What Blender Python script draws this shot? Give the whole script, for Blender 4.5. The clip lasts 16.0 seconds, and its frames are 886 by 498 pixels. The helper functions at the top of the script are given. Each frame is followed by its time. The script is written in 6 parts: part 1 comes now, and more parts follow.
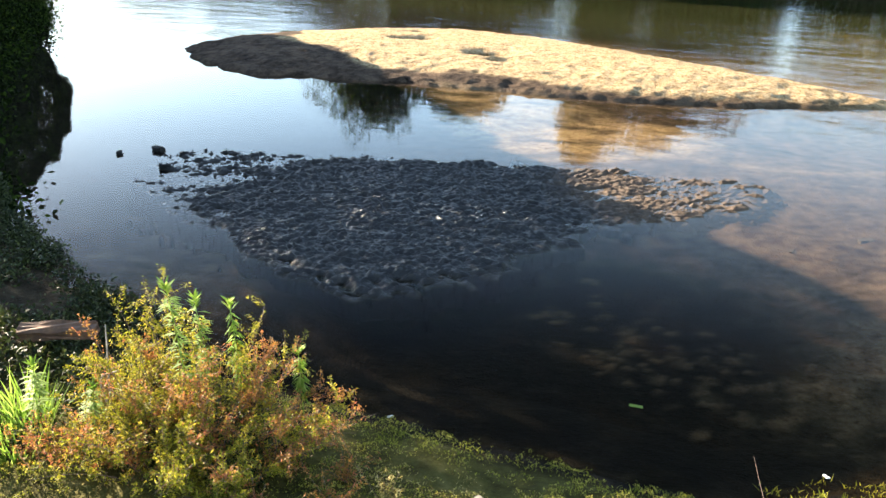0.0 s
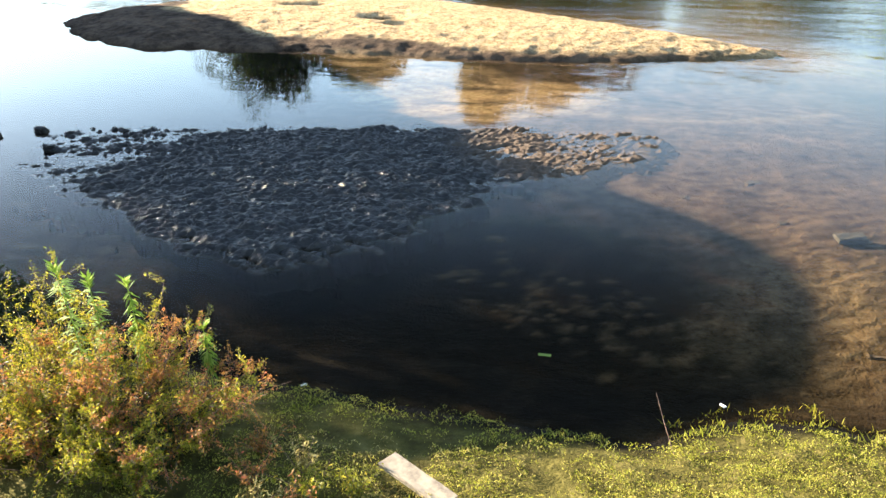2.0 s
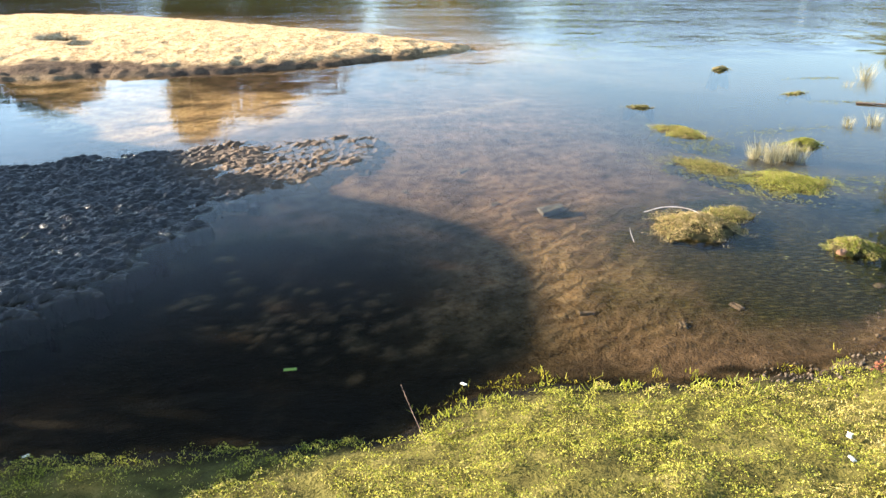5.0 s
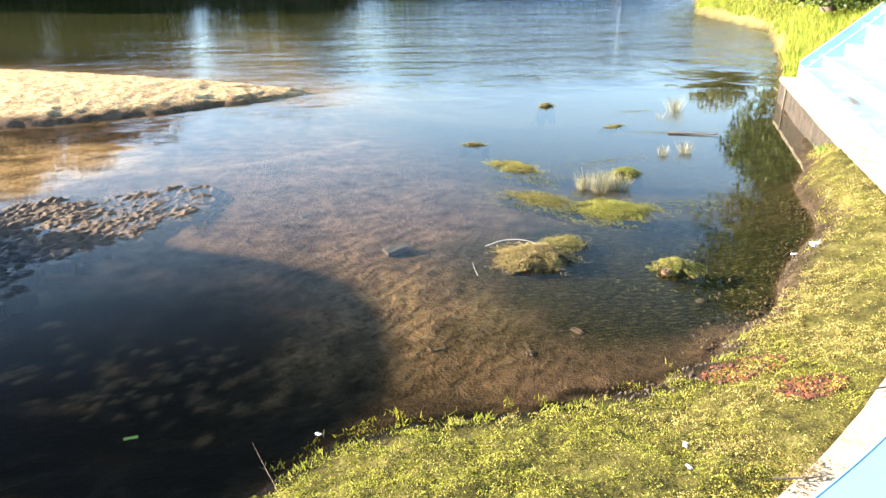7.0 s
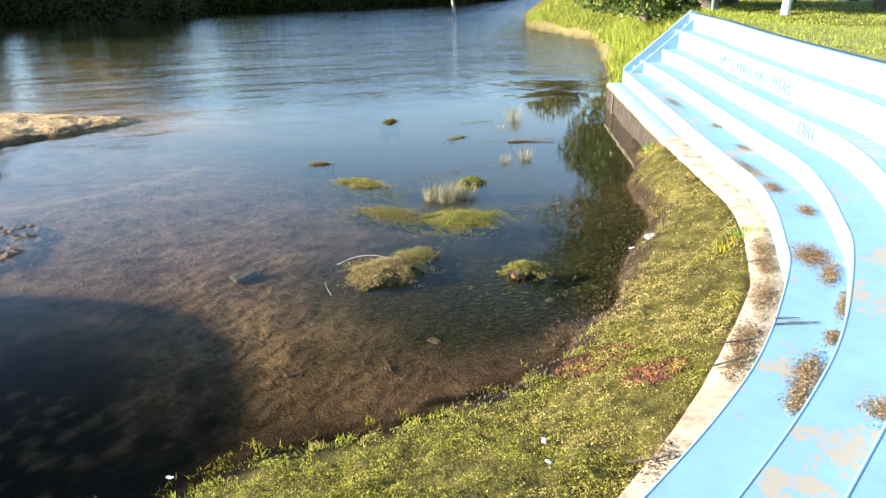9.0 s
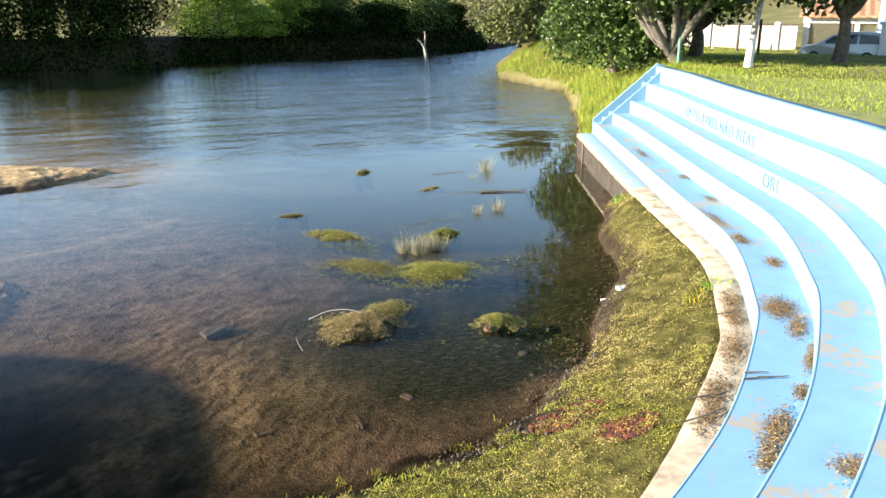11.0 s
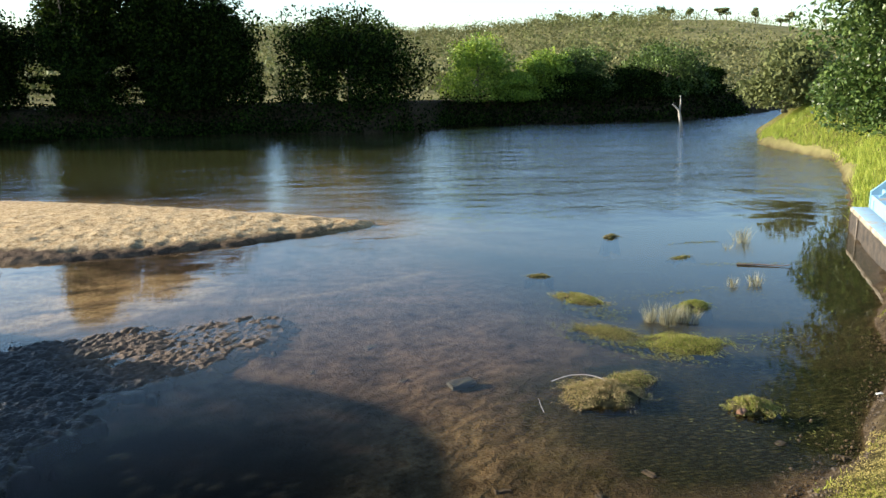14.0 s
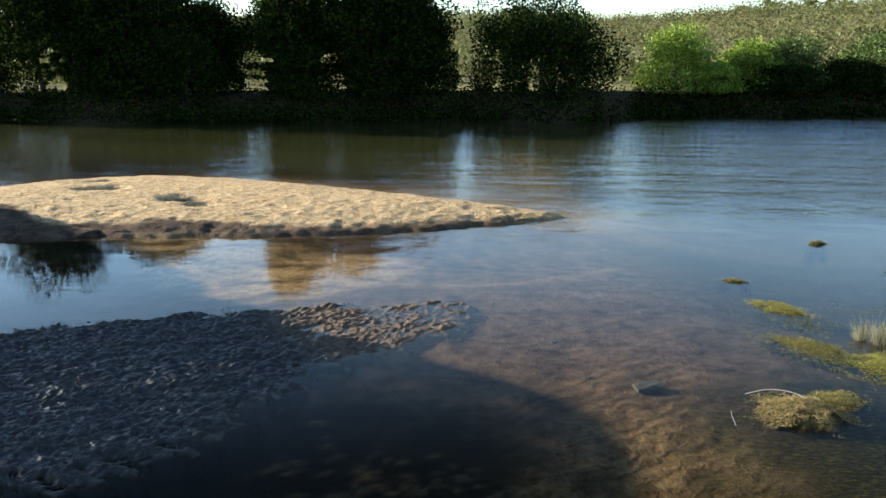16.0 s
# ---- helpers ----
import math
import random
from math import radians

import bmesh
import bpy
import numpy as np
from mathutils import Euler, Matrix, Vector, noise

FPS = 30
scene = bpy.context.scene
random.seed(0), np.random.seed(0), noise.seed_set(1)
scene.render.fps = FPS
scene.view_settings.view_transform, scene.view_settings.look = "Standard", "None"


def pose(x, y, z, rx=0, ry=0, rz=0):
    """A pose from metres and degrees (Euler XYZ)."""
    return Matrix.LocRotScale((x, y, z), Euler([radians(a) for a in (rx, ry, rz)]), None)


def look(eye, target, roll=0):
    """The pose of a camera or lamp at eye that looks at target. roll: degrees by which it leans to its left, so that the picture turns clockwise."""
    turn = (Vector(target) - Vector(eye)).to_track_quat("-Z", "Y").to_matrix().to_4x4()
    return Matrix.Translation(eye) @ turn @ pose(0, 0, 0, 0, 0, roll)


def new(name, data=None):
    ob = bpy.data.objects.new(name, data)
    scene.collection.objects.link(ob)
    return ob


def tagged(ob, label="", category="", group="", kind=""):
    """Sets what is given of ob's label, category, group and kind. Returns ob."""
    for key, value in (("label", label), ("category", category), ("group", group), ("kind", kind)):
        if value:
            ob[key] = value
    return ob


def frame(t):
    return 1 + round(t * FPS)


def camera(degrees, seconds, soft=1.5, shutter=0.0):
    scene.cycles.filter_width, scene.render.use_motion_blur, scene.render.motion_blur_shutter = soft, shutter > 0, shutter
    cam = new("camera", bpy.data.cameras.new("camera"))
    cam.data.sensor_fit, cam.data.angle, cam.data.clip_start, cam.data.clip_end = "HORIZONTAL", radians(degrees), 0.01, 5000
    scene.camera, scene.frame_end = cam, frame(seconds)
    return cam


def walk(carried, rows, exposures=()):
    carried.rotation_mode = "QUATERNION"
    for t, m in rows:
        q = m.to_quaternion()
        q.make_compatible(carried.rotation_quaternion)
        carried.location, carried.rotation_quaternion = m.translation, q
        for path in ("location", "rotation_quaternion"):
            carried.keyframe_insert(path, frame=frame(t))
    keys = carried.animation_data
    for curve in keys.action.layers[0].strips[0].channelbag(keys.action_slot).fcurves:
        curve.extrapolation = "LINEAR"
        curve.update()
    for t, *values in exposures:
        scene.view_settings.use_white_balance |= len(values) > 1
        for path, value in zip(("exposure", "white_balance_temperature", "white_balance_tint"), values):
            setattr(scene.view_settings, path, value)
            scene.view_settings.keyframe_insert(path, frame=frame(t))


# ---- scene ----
cam = camera(58.26, 16.0, 1.5)

# seconds, place, heading to the right of +y, pitch, roll
PATH = [
    (0.0, -0.259, -0.029, 5.142, -22.70, -22.66, 1.16),
    (0.5, -0.240, -0.033, 5.136, -20.21, -23.16, 0.83),
    (1.0, -0.217, -0.035, 5.106, -18.44, -23.80, 0.81),
    (1.5, -0.195, -0.030, 5.101, -17.22, -24.22, 0.96),
    (2.0, -0.168, -0.035, 5.084, -15.72, -24.90, 0.31),
    (2.5, -0.135, -0.019, 5.078, -13.90, -25.81, 0.29),
    (3.0, -0.095, -0.006, 5.077, -11.07, -26.45, -0.14),
    (3.5, -0.065, 0.008, 5.079, -7.97, -26.88, -0.37),
    (4.0, -0.031, 0.010, 5.077, -4.05, -26.09, -0.78),
    (4.2, -0.014, -0.002, 5.090, -2.16, -25.91, -0.71),
    (6.3, -0.018, -0.014, 5.228, 12.55, -21.96, 0.84),
    (6.5, -0.005, -0.021, 5.243, 13.56, -21.85, 0.87),
    (7.0, 0.032, -0.007, 5.190, 16.34, -21.65, 0.70),
    (7.5, 0.064, -0.007, 5.166, 19.80, -21.30, 0.63),
    (8.0, 0.119, 0.009, 5.132, 22.48, -20.98, 0.40),
    (8.5, 0.141, 0.006, 5.118, 24.73, -20.57, 0.17),
    (9.0, 0.178, 0.021, 5.115, 27.20, -20.28, -0.13),
    (9.2, 0.206, 0.021, 5.100, 28.13, -20.27, -0.43),
    (11.3, 0.233, 0.036, 5.256, 29.02, -16.17, -0.09),
    (11.5, 0.234, 0.043, 5.258, 28.44, -15.70, -0.35),
    (12.0, 0.193, 0.036, 5.283, 26.29, -15.05, -0.62),
    (12.5, 0.163, 0.030, 5.261, 23.45, -14.21, -0.93),
    (13.0, 0.101, 0.040, 5.290, 19.68, -13.51, -0.77),
    (13.5, 0.070, 0.023, 5.306, 16.01, -13.32, -0.70),
    (14.0, 0.019, 0.015, 5.319, 11.52, -12.59, -0.45),
    (14.5, -0.051, -0.004, 5.349, 8.17, -12.54, -0.47),
    (15.0, -0.117, -0.013, 5.377, 4.56, -12.85, -0.36),
    (15.5, -0.191, -0.035, 5.404, 1.31, -13.16, 0.02),
    (16.0, -0.207, -0.038, 5.418, -1.68, -13.35, 0.05),
]


def aim(x, y, z, yaw, pitch, roll):
    a, b = radians(yaw), radians(pitch)
    eye = Vector((x, y, z))
    return look(eye, eye + Vector((math.sin(a) * math.cos(b), math.cos(a) * math.cos(b), math.sin(b))), roll)


EXPOSURE = [(0, 2.66, 7100, 11), (2.5, 2.68, 7150, 11), (3.5, 2.68, 7100, 11), (6.5, 2.96, 6750, 10), (7, 2.9, 6750, 10), (7.5, 2.75, 6700, 10), (9, 2.31, 6450, 10), (11.5, 2.11, 6350, 9), (12.5, 1.94, 6300, 8), (16, 1.78, 6200, 6)]
walk(cam, [(r[0], aim(*r[1:])) for r in PATH], EXPOSURE)

# ---- daylight ----
SUN_AZ, SUN_EL = -69.5, 17.0
SUN_DIR = Vector((math.sin(radians(SUN_AZ)) * math.cos(radians(SUN_EL)),
                  math.cos(radians(SUN_AZ)) * math.cos(radians(SUN_EL)), math.sin(radians(SUN_EL))))
world = bpy.data.worlds.new("sky")
scene.world = world
world.use_nodes = True
wn = world.node_tree.nodes
sky = wn.new("ShaderNodeTexSky")
sky.sky_type = "NISHITA"
sky.sun_disc = False
sky.sun_elevation = radians(SUN_EL)
sky.sun_rotation = radians(SUN_AZ)
sky.air_density, sky.dust_density, sky.ozone_density = 1.0, 0.2, 1.8
wn["Background"].inputs["Strength"].default_value = 0.082
world.node_tree.links.new(sky.outputs[0], wn["Background"].inputs["Color"])
sun = new("sun", bpy.data.lights.new("sun", "SUN"))
sun.data.energy = 5.0
sun.data.angle = radians(0.25)
sun.data.color = (1.0, 0.89, 0.73)
sun.matrix_world = look(SUN_DIR * 200, (0, 0, 0))


# ---- small helpers ----
def np_mesh(name, verts, faces, smooth=False):
    verts = np.asarray(verts, np.float32).reshape(-1, 3)
    faces = np.asarray(faces, np.int32)
    me = bpy.data.meshes.new(name)
    me.vertices.add(len(verts))
    me.vertices.foreach_set("co", verts.ravel())
    me.loops.add(faces.size)
    me.loops.foreach_set("vertex_index", faces.ravel())
    me.polygons.add(len(faces))
    me.polygons.foreach_set("loop_start", np.arange(len(faces), dtype=np.int32) * faces.shape[1])
    if smooth:
        me.polygons.foreach_set("use_smooth", np.ones(len(faces), bool))
    me.update(calc_edges=True)
    return me


def put(name, me, material, parent=None, label=""):
    ob = new(name, me)
    if material and not me.materials:
        me.materials.append(material)
    if parent:
        ob.parent = parent
    if label:
        ob["label"] = label
    return ob


def part(name, bm, material, parent=None, label="", smooth=False):
    me = bpy.data.meshes.new(name)
    if smooth:
        for f in bm.faces:
            f.smooth = True
    bm.to_mesh(me)
    bm.free()
    return put(name, me, material, parent, label)


def box(bm, x0, x1, y0, y1, z0, z1, m=None, bevel=0.0):
    r = bmesh.ops.create_cube(bm, size=1)
    mm = Matrix.Translation(((x0 + x1) / 2, (y0 + y1) / 2, (z0 + z1) / 2)) @ Matrix.Diagonal((x1 - x0, y1 - y0, z1 - z0, 1))
    bmesh.ops.transform(bm, matrix=(m @ mm) if m else mm, verts=r["verts"])
    if bevel:
        es = list({e for v in r["verts"] for e in v.link_edges})
        bmesh.ops.bevel(bm, geom=es, offset=bevel, segments=2, affect="EDGES", profile=0.6)
    return bm


def tube_np(paths, sides=5):
    """Tubes along paths of (x, y, z, r), as verts and quads."""
    V, F, base = [], [], 0
    for p in paths:
        p = np.asarray(p, float)
        d = np.gradient(p[:, :3], axis=0)
        d /= np.linalg.norm(d, axis=1, keepdims=True) + 1e-9
        ref = np.where(np.abs(d[:, 2:3]) > 0.9, [[1.0, 0, 0]], [[0, 0, 1.0]])
        a = np.cross(d, ref)
        a /= np.linalg.norm(a, axis=1, keepdims=True) + 1e-9
        b = np.cross(d, a)
        ang = np.arange(sides) * 2 * np.pi / sides
        ring = p[:, None, :3] + p[:, None, 3:4] * (a[:, None] * np.cos(ang)[None, :, None] + b[:, None] * np.sin(ang)[None, :, None])
        V.append(ring.reshape(-1, 3))
        n = len(p)
        i, j = np.meshgrid(np.arange(n - 1), np.arange(sides), indexing="ij")
        k = (j + 1) % sides
        F.append(np.stack([i * sides + j, i * sides + k, (i + 1) * sides + k, (i + 1) * sides + j], -1).reshape(-1, 4) + base)
        base += n * sides
    return np.concatenate(V), np.concatenate(F)


def hash2(ix, iy, seed):
    h = (ix.astype(np.int64) * 374761393 + iy.astype(np.int64) * 668265263 + seed * 974634777) & 0x7FFFFFFF
    h = ((h ^ (h >> 13)) * 1274126177) & 0x7FFFFFFF
    return ((h ^ (h >> 16)) & 0xFFFF) / 65535.0


def vnoise(x, y, seed=0):
    """Smooth noise in the plane, 0 to 1."""
    x, y = np.asarray(x, float), np.asarray(y, float)
    ix, iy = np.floor(x), np.floor(y)
    fx, fy = x - ix, y - iy
    fx, fy = fx * fx * (3 - 2 * fx), fy * fy * (3 - 2 * fy)
    a, b = hash2(ix, iy, seed), hash2(ix + 1, iy, seed)
    c, d = hash2(ix, iy + 1, seed), hash2(ix + 1, iy + 1, seed)
    return (a + (b - a) * fx) * (1 - fy) + (c + (d - c) * fx) * fy


def fbm(x, y, seed=0, octaves=3):
    s, amp, tot = 0.0, 1.0, 0.0
    for k in range(octaves):
        s = s + amp * vnoise(x * 2 ** k + 17 * k, y * 2 ** k - 9 * k, seed + k)
        tot += amp
        amp *= 0.5
    return s / tot


def smooth01(v):
    v = np.clip(v, 0, 1)
    return v * v * (3 - 2 * v)


def line_dist(poly, x, y, closed=False):
    p = np.asarray(poly, float)
    q = np.roll(p, -1, axis=0) if closed else p[1:]
    best = np.full(np.shape(x), 1e9)
    for (ax, ay), (bx, by) in zip(p, q):
        dx, dy = bx - ax, by - ay
        t = np.clip(((x - ax) * dx + (y - ay) * dy) / (dx * dx + dy * dy + 1e-12), 0, 1)
        best = np.minimum(best, (x - ax - t * dx) ** 2 + (y - ay - t * dy) ** 2)
    return np.sqrt(best)


def signed(poly, x, y):
    """Distance from the outline, positive inside."""
    p = np.asarray(poly, float)
    inside = np.zeros(np.shape(x), bool)
    for (ax, ay), (bx, by) in zip(p, np.roll(p, -1, axis=0)):
        with np.errstate(divide="ignore", invalid="ignore"):
            cross = ((ay > y) != (by > y)) & (x < (bx - ax) * (y - ay) / (by - ay + 1e-12) + ax)
        inside ^= cross
    return np.where(inside, 1, -1) * line_dist(poly, x, y, True)


def curve_through(pts, step):
    """Catmull-Rom through pts, resampled at about the given step."""
    p = np.asarray(pts, float)
    p = np.vstack([2 * p[0] - p[1], p, 2 * p[-1] - p[-2]])
    out = []
    for i in range(1, len(p) - 2):
        t = np.linspace(0, 1, 24, endpoint=False)[:, None]
        a, b, c, d = p[i - 1:i + 3]
        out.append(0.5 * (2 * b + (c - a) * t + (2 * a - 5 * b + 4 * c - d) * t ** 2 + (3 * b - a - 3 * c + d) * t ** 3))
    out = np.vstack(out + [p[-2:-1]])
    s = np.r_[0, np.cumsum(np.linalg.norm(np.diff(out, axis=0), axis=1))]
    w = np.linspace(0, s[-1], int(s[-1] / step) + 1)
    return np.stack([np.interp(w, s, out[:, k]) for k in range(out.shape[1])], -1), w


# ---- materials ----
def material(name):
    m = bpy.data.materials.new(name)
    m.use_nodes = True
    nt = m.node_tree
    b = nt.nodes["Principled BSDF"]
    return m, nt, b


def node(nt, kind, inputs=None, **props):
    n = nt.nodes.new(kind)
    for k, v in props.items():
        setattr(n, k, v)
    for k, v in (inputs or {}).items():
        if isinstance(v, bpy.types.NodeSocket):
            nt.links.new(v, n.inputs[k])
        else:
            n.inputs[k].default_value = v
    return n


def place(nt, scale=(1, 1, 1)):
    g = node(nt, "ShaderNodeNewGeometry")
    return node(nt, "ShaderNodeMapping", {"Vector": g.outputs["Position"], "Scale": scale}).outputs[0]


def grain(nt, vec, scale, detail=4.0, rough=0.6):
    return node(nt, "ShaderNodeTexNoise", {"Vector": vec, "Scale": scale, "Detail": detail, "Roughness": rough}).outputs["Fac"]


def ramp(nt, fac, stops):
    n = node(nt, "ShaderNodeValToRGB", {"Fac": fac})
    e = n.color_ramp.elements
    while len(e) < len(stops):
        e.new(0.5)
    for el, (pos, col) in zip(e, stops):
        el.position = pos
        el.color = (*col, 1)
    return n.outputs["Color"]


def blend(nt, fac, a, b, mode="MIX"):
    n = node(nt, "ShaderNodeMix", data_type="RGBA", blend_type=mode)
    for sock, v in ((n.inputs[0], fac), (n.inputs[6], a), (n.inputs[7], b)):
        if isinstance(v, bpy.types.NodeSocket):
            nt.links.new(v, sock)
        elif isinstance(v, tuple):
            sock.default_value = (*v, 1)
        else:
            sock.default_value = v
    return n.outputs[2]


def maths(nt, op, a, b=0.0, c=None):
    n = node(nt, "ShaderNodeMath", operation=op)
    for k, v in enumerate((a, b) if c is None else (a, b, c)):
        if isinstance(v, bpy.types.NodeSocket):
            nt.links.new(v, n.inputs[k])
        else:
            n.inputs[k].default_value = v
    return n.outputs[0]


def bump(nt, bsdf, height, strength=0.5, distance=0.02):
    n = node(nt, "ShaderNodeBump", {"Height": height, "Strength": strength, "Distance": distance})
    nt.links.new(n.outputs[0], bsdf.inputs["Normal"])
    return n


def attribute(nt, name):
    return node(nt, "ShaderNodeAttribute", attribute_name=name).outputs["Fac"]


def simple(name, stops, scale=6.0, rough=0.8, bump_amount=0.4, bump_scale=40.0, dist=0.01, metal=0.0):
    m, nt, b = material(name)
    v = place(nt)
    nt.links.new(ramp(nt, grain(nt, v, scale), stops), b.inputs["Base Color"])
    b.inputs["Roughness"].default_value = rough
    b.inputs["Metallic"].default_value = metal
    bump(nt, b, grain(nt, v, bump_scale), bump_amount, dist)
    return m


def leaf_material(name, dark, mid, light, gloss=0.45, through_light=0.35, patch=0.6, patchy=0.4, sheen=0.3):
    m, nt, b = material(name)
    g = node(nt, "ShaderNodeNewGeometry")
    v = place(nt)
    rnd = g.outputs["Random Per Island"]
    mix = maths(nt, "ADD", maths(nt, "MULTIPLY", rnd, 1 - patchy), maths(nt, "MULTIPLY", grain(nt, v, patch, 3), patchy))
    col = ramp(nt, mix, [(0.15, dark), (0.5, mid), (0.85, light)])
    nt.links.new(col, b.inputs["Base Color"])
    b.inputs["Roughness"].default_value = gloss
    b.inputs["Specular IOR Level"].default_value = sheen
    tr = node(nt, "ShaderNodeBsdfTranslucent", {"Color": col})
    mx = node(nt, "ShaderNodeMixShader", {0: through_light, 1: b.outputs[0], 2: tr.outputs[0]})
    nt.links.new(mx.outputs[0], nt.nodes["Material Output"].inputs["Surface"])
    return m


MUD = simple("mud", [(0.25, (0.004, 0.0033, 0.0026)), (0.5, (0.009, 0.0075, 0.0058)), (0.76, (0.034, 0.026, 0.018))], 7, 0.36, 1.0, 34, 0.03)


def dry_lit_end(mat_):
    """Paler brown for the right end: drier clods, with sunlight put into the colour."""
    nt = mat_.node_tree
    b = nt.nodes["Principled BSDF"]
    col = b.inputs["Base Color"].links[0].from_socket
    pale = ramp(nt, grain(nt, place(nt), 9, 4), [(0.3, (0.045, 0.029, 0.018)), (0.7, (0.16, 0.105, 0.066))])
    nt.links.new(blend(nt, attribute(nt, "dry_lit"), col, pale), b.inputs["Base Color"])
    nt.links.new(maths(nt, "MULTIPLY_ADD", attribute(nt, "dry_lit"), 0.55, 0.3), b.inputs["Roughness"])


dry_lit_end(MUD)


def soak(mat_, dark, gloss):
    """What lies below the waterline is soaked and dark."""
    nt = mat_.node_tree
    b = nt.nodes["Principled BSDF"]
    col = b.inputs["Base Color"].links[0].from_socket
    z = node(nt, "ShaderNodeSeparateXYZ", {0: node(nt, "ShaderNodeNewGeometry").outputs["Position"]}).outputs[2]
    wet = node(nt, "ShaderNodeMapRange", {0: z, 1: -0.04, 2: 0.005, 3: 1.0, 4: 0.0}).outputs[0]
    # under water the tail takes the lit bed's brown, the rest near-black
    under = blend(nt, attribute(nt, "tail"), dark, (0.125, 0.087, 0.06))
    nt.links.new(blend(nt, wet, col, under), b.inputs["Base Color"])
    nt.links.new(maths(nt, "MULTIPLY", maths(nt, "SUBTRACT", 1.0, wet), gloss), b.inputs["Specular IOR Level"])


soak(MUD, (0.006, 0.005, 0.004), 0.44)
CLOD = simple("clod", [(0.3, (0.03, 0.022, 0.014)), (0.7, (0.09, 0.065, 0.042))], 14, 0.9, 0.6, 40, 0.01)
BARK = simple("bark", [(0.3, (0.05, 0.04, 0.03)), (0.7, (0.16, 0.13, 0.1))], 5, 0.9, 0.7, 18, 0.02)
PALE_BARK = simple("pale_bark", [(0.3, (0.07, 0.058, 0.046)), (0.7, (0.19, 0.165, 0.135))], 5, 0.9, 0.7, 18, 0.02)
DEADWOOD = simple("dead_wood", [(0.3, (0.25, 0.22, 0.19)), (0.7, (0.42, 0.38, 0.33))], 6, 0.85, 0.5, 30)
CONCRETE = simple("concrete", [(0.28, (0.022, 0.016, 0.011)), (0.45, (0.06, 0.047, 0.034)), (0.8, (0.13, 0.11, 0.085))], 3.5, 0.9, 0.5, 50, 0.008)
STAINED = simple("stained_concrete", [(0.28, (0.008, 0.006, 0.004)), (0.5, (0.028, 0.02, 0.013)), (0.8, (0.07, 0.052, 0.034))], 3.5, 0.85, 0.6, 40, 0.012)
# near-black: the shade of backlit trees is put into this leaf colour
LEAF_FAR_SHADE = leaf_material("shade_dark_leaves", (0.003, 0.0055, 0.0014), (0.01, 0.0175, 0.0035), (0.062, 0.1, 0.014), 0.7, 0.3, 0.45, 0.5, 0.04)
LEAF_LIME = leaf_material("lime_leaves", (0.03, 0.05, 0.007), (0.17, 0.26, 0.026), (0.4, 0.48, 0.065), 0.5, 0.35, 0.6, 0.55)
LEAF_MANGO = leaf_material("glossy_leaves", (0.012, 0.028, 0.006), (0.055, 0.095, 0.02), (0.17, 0.225, 0.065), 0.34)
LEAF_HILL = leaf_material("dry_hill_leaves", (0.045, 0.05, 0.018), (0.115, 0.115, 0.042), (0.25, 0.225, 0.1), 0.8, 0.25, 0.05, 0.75)
LEAF_MID = leaf_material("mid_green_leaves", (0.012, 0.024, 0.005), (0.05, 0.085, 0.014), (0.14, 0.2, 0.04), 0.6, 0.3)
LEAF_OLIVE = leaf_material("olive_leaves", (0.04, 0.05, 0.016), (0.1, 0.112, 0.034), (0.19, 0.2, 0.068), 0.8, 0.25, 0.06, 0.65)
LEAF_GRASS = leaf_material("grass_blades", (0.03, 0.038, 0.006), (0.25, 0.265, 0.03), (0.54, 0.46, 0.12), 0.65, 0.42, 2.2, 0.5)
LEAF_BANK = leaf_material("long_grass_blades", (0.075, 0.115, 0.012), (0.22, 0.29, 0.03), (0.45, 0.44, 0.09), 0.6, 0.4, 0.8)
LEAF_DRYCOVER = leaf_material("dry_cover", (0.12, 0.09, 0.03), (0.36, 0.29, 0.09), (0.6, 0.5, 0.22), 0.8, 0.35, 3.0)
LEAF_EDGE = leaf_material("waterside_blades", (0.05, 0.055, 0.008), (0.22, 0.25, 0.026), (0.46, 0.43, 0.08), 0.6, 0.42, 3.0)
LEAF_RED = leaf_material("reddish_leaves", (0.14, 0.085, 0.018), (0.4, 0.21, 0.05), (0.5, 0.14, 0.085), 0.6, 0.42, 4.0)
LEAF_WEED = leaf_material("weed_leaves", (0.1, 0.19, 0.02), (0.22, 0.36, 0.05), (0.4, 0.52, 0.12), 0.6, 0.45)
LEAF_MOSS = leaf_material("waterweed", (0.045, 0.05, 0.011), (0.145, 0.143, 0.032), (0.27, 0.25, 0.065), 0.7, 0.3)
LEAF_CREEP_INNER = leaf_material("creeper_and_inner_shade_leaves", (0.008, 0.014, 0.004), (0.03, 0.042, 0.01), (0.075, 0.09, 0.025), 0.6, 0.25)
LEAF_STRAW = leaf_material("straw", (0.1, 0.06, 0.03), (0.27, 0.175, 0.085), (0.46, 0.33, 0.18), 0.8, 0.3)


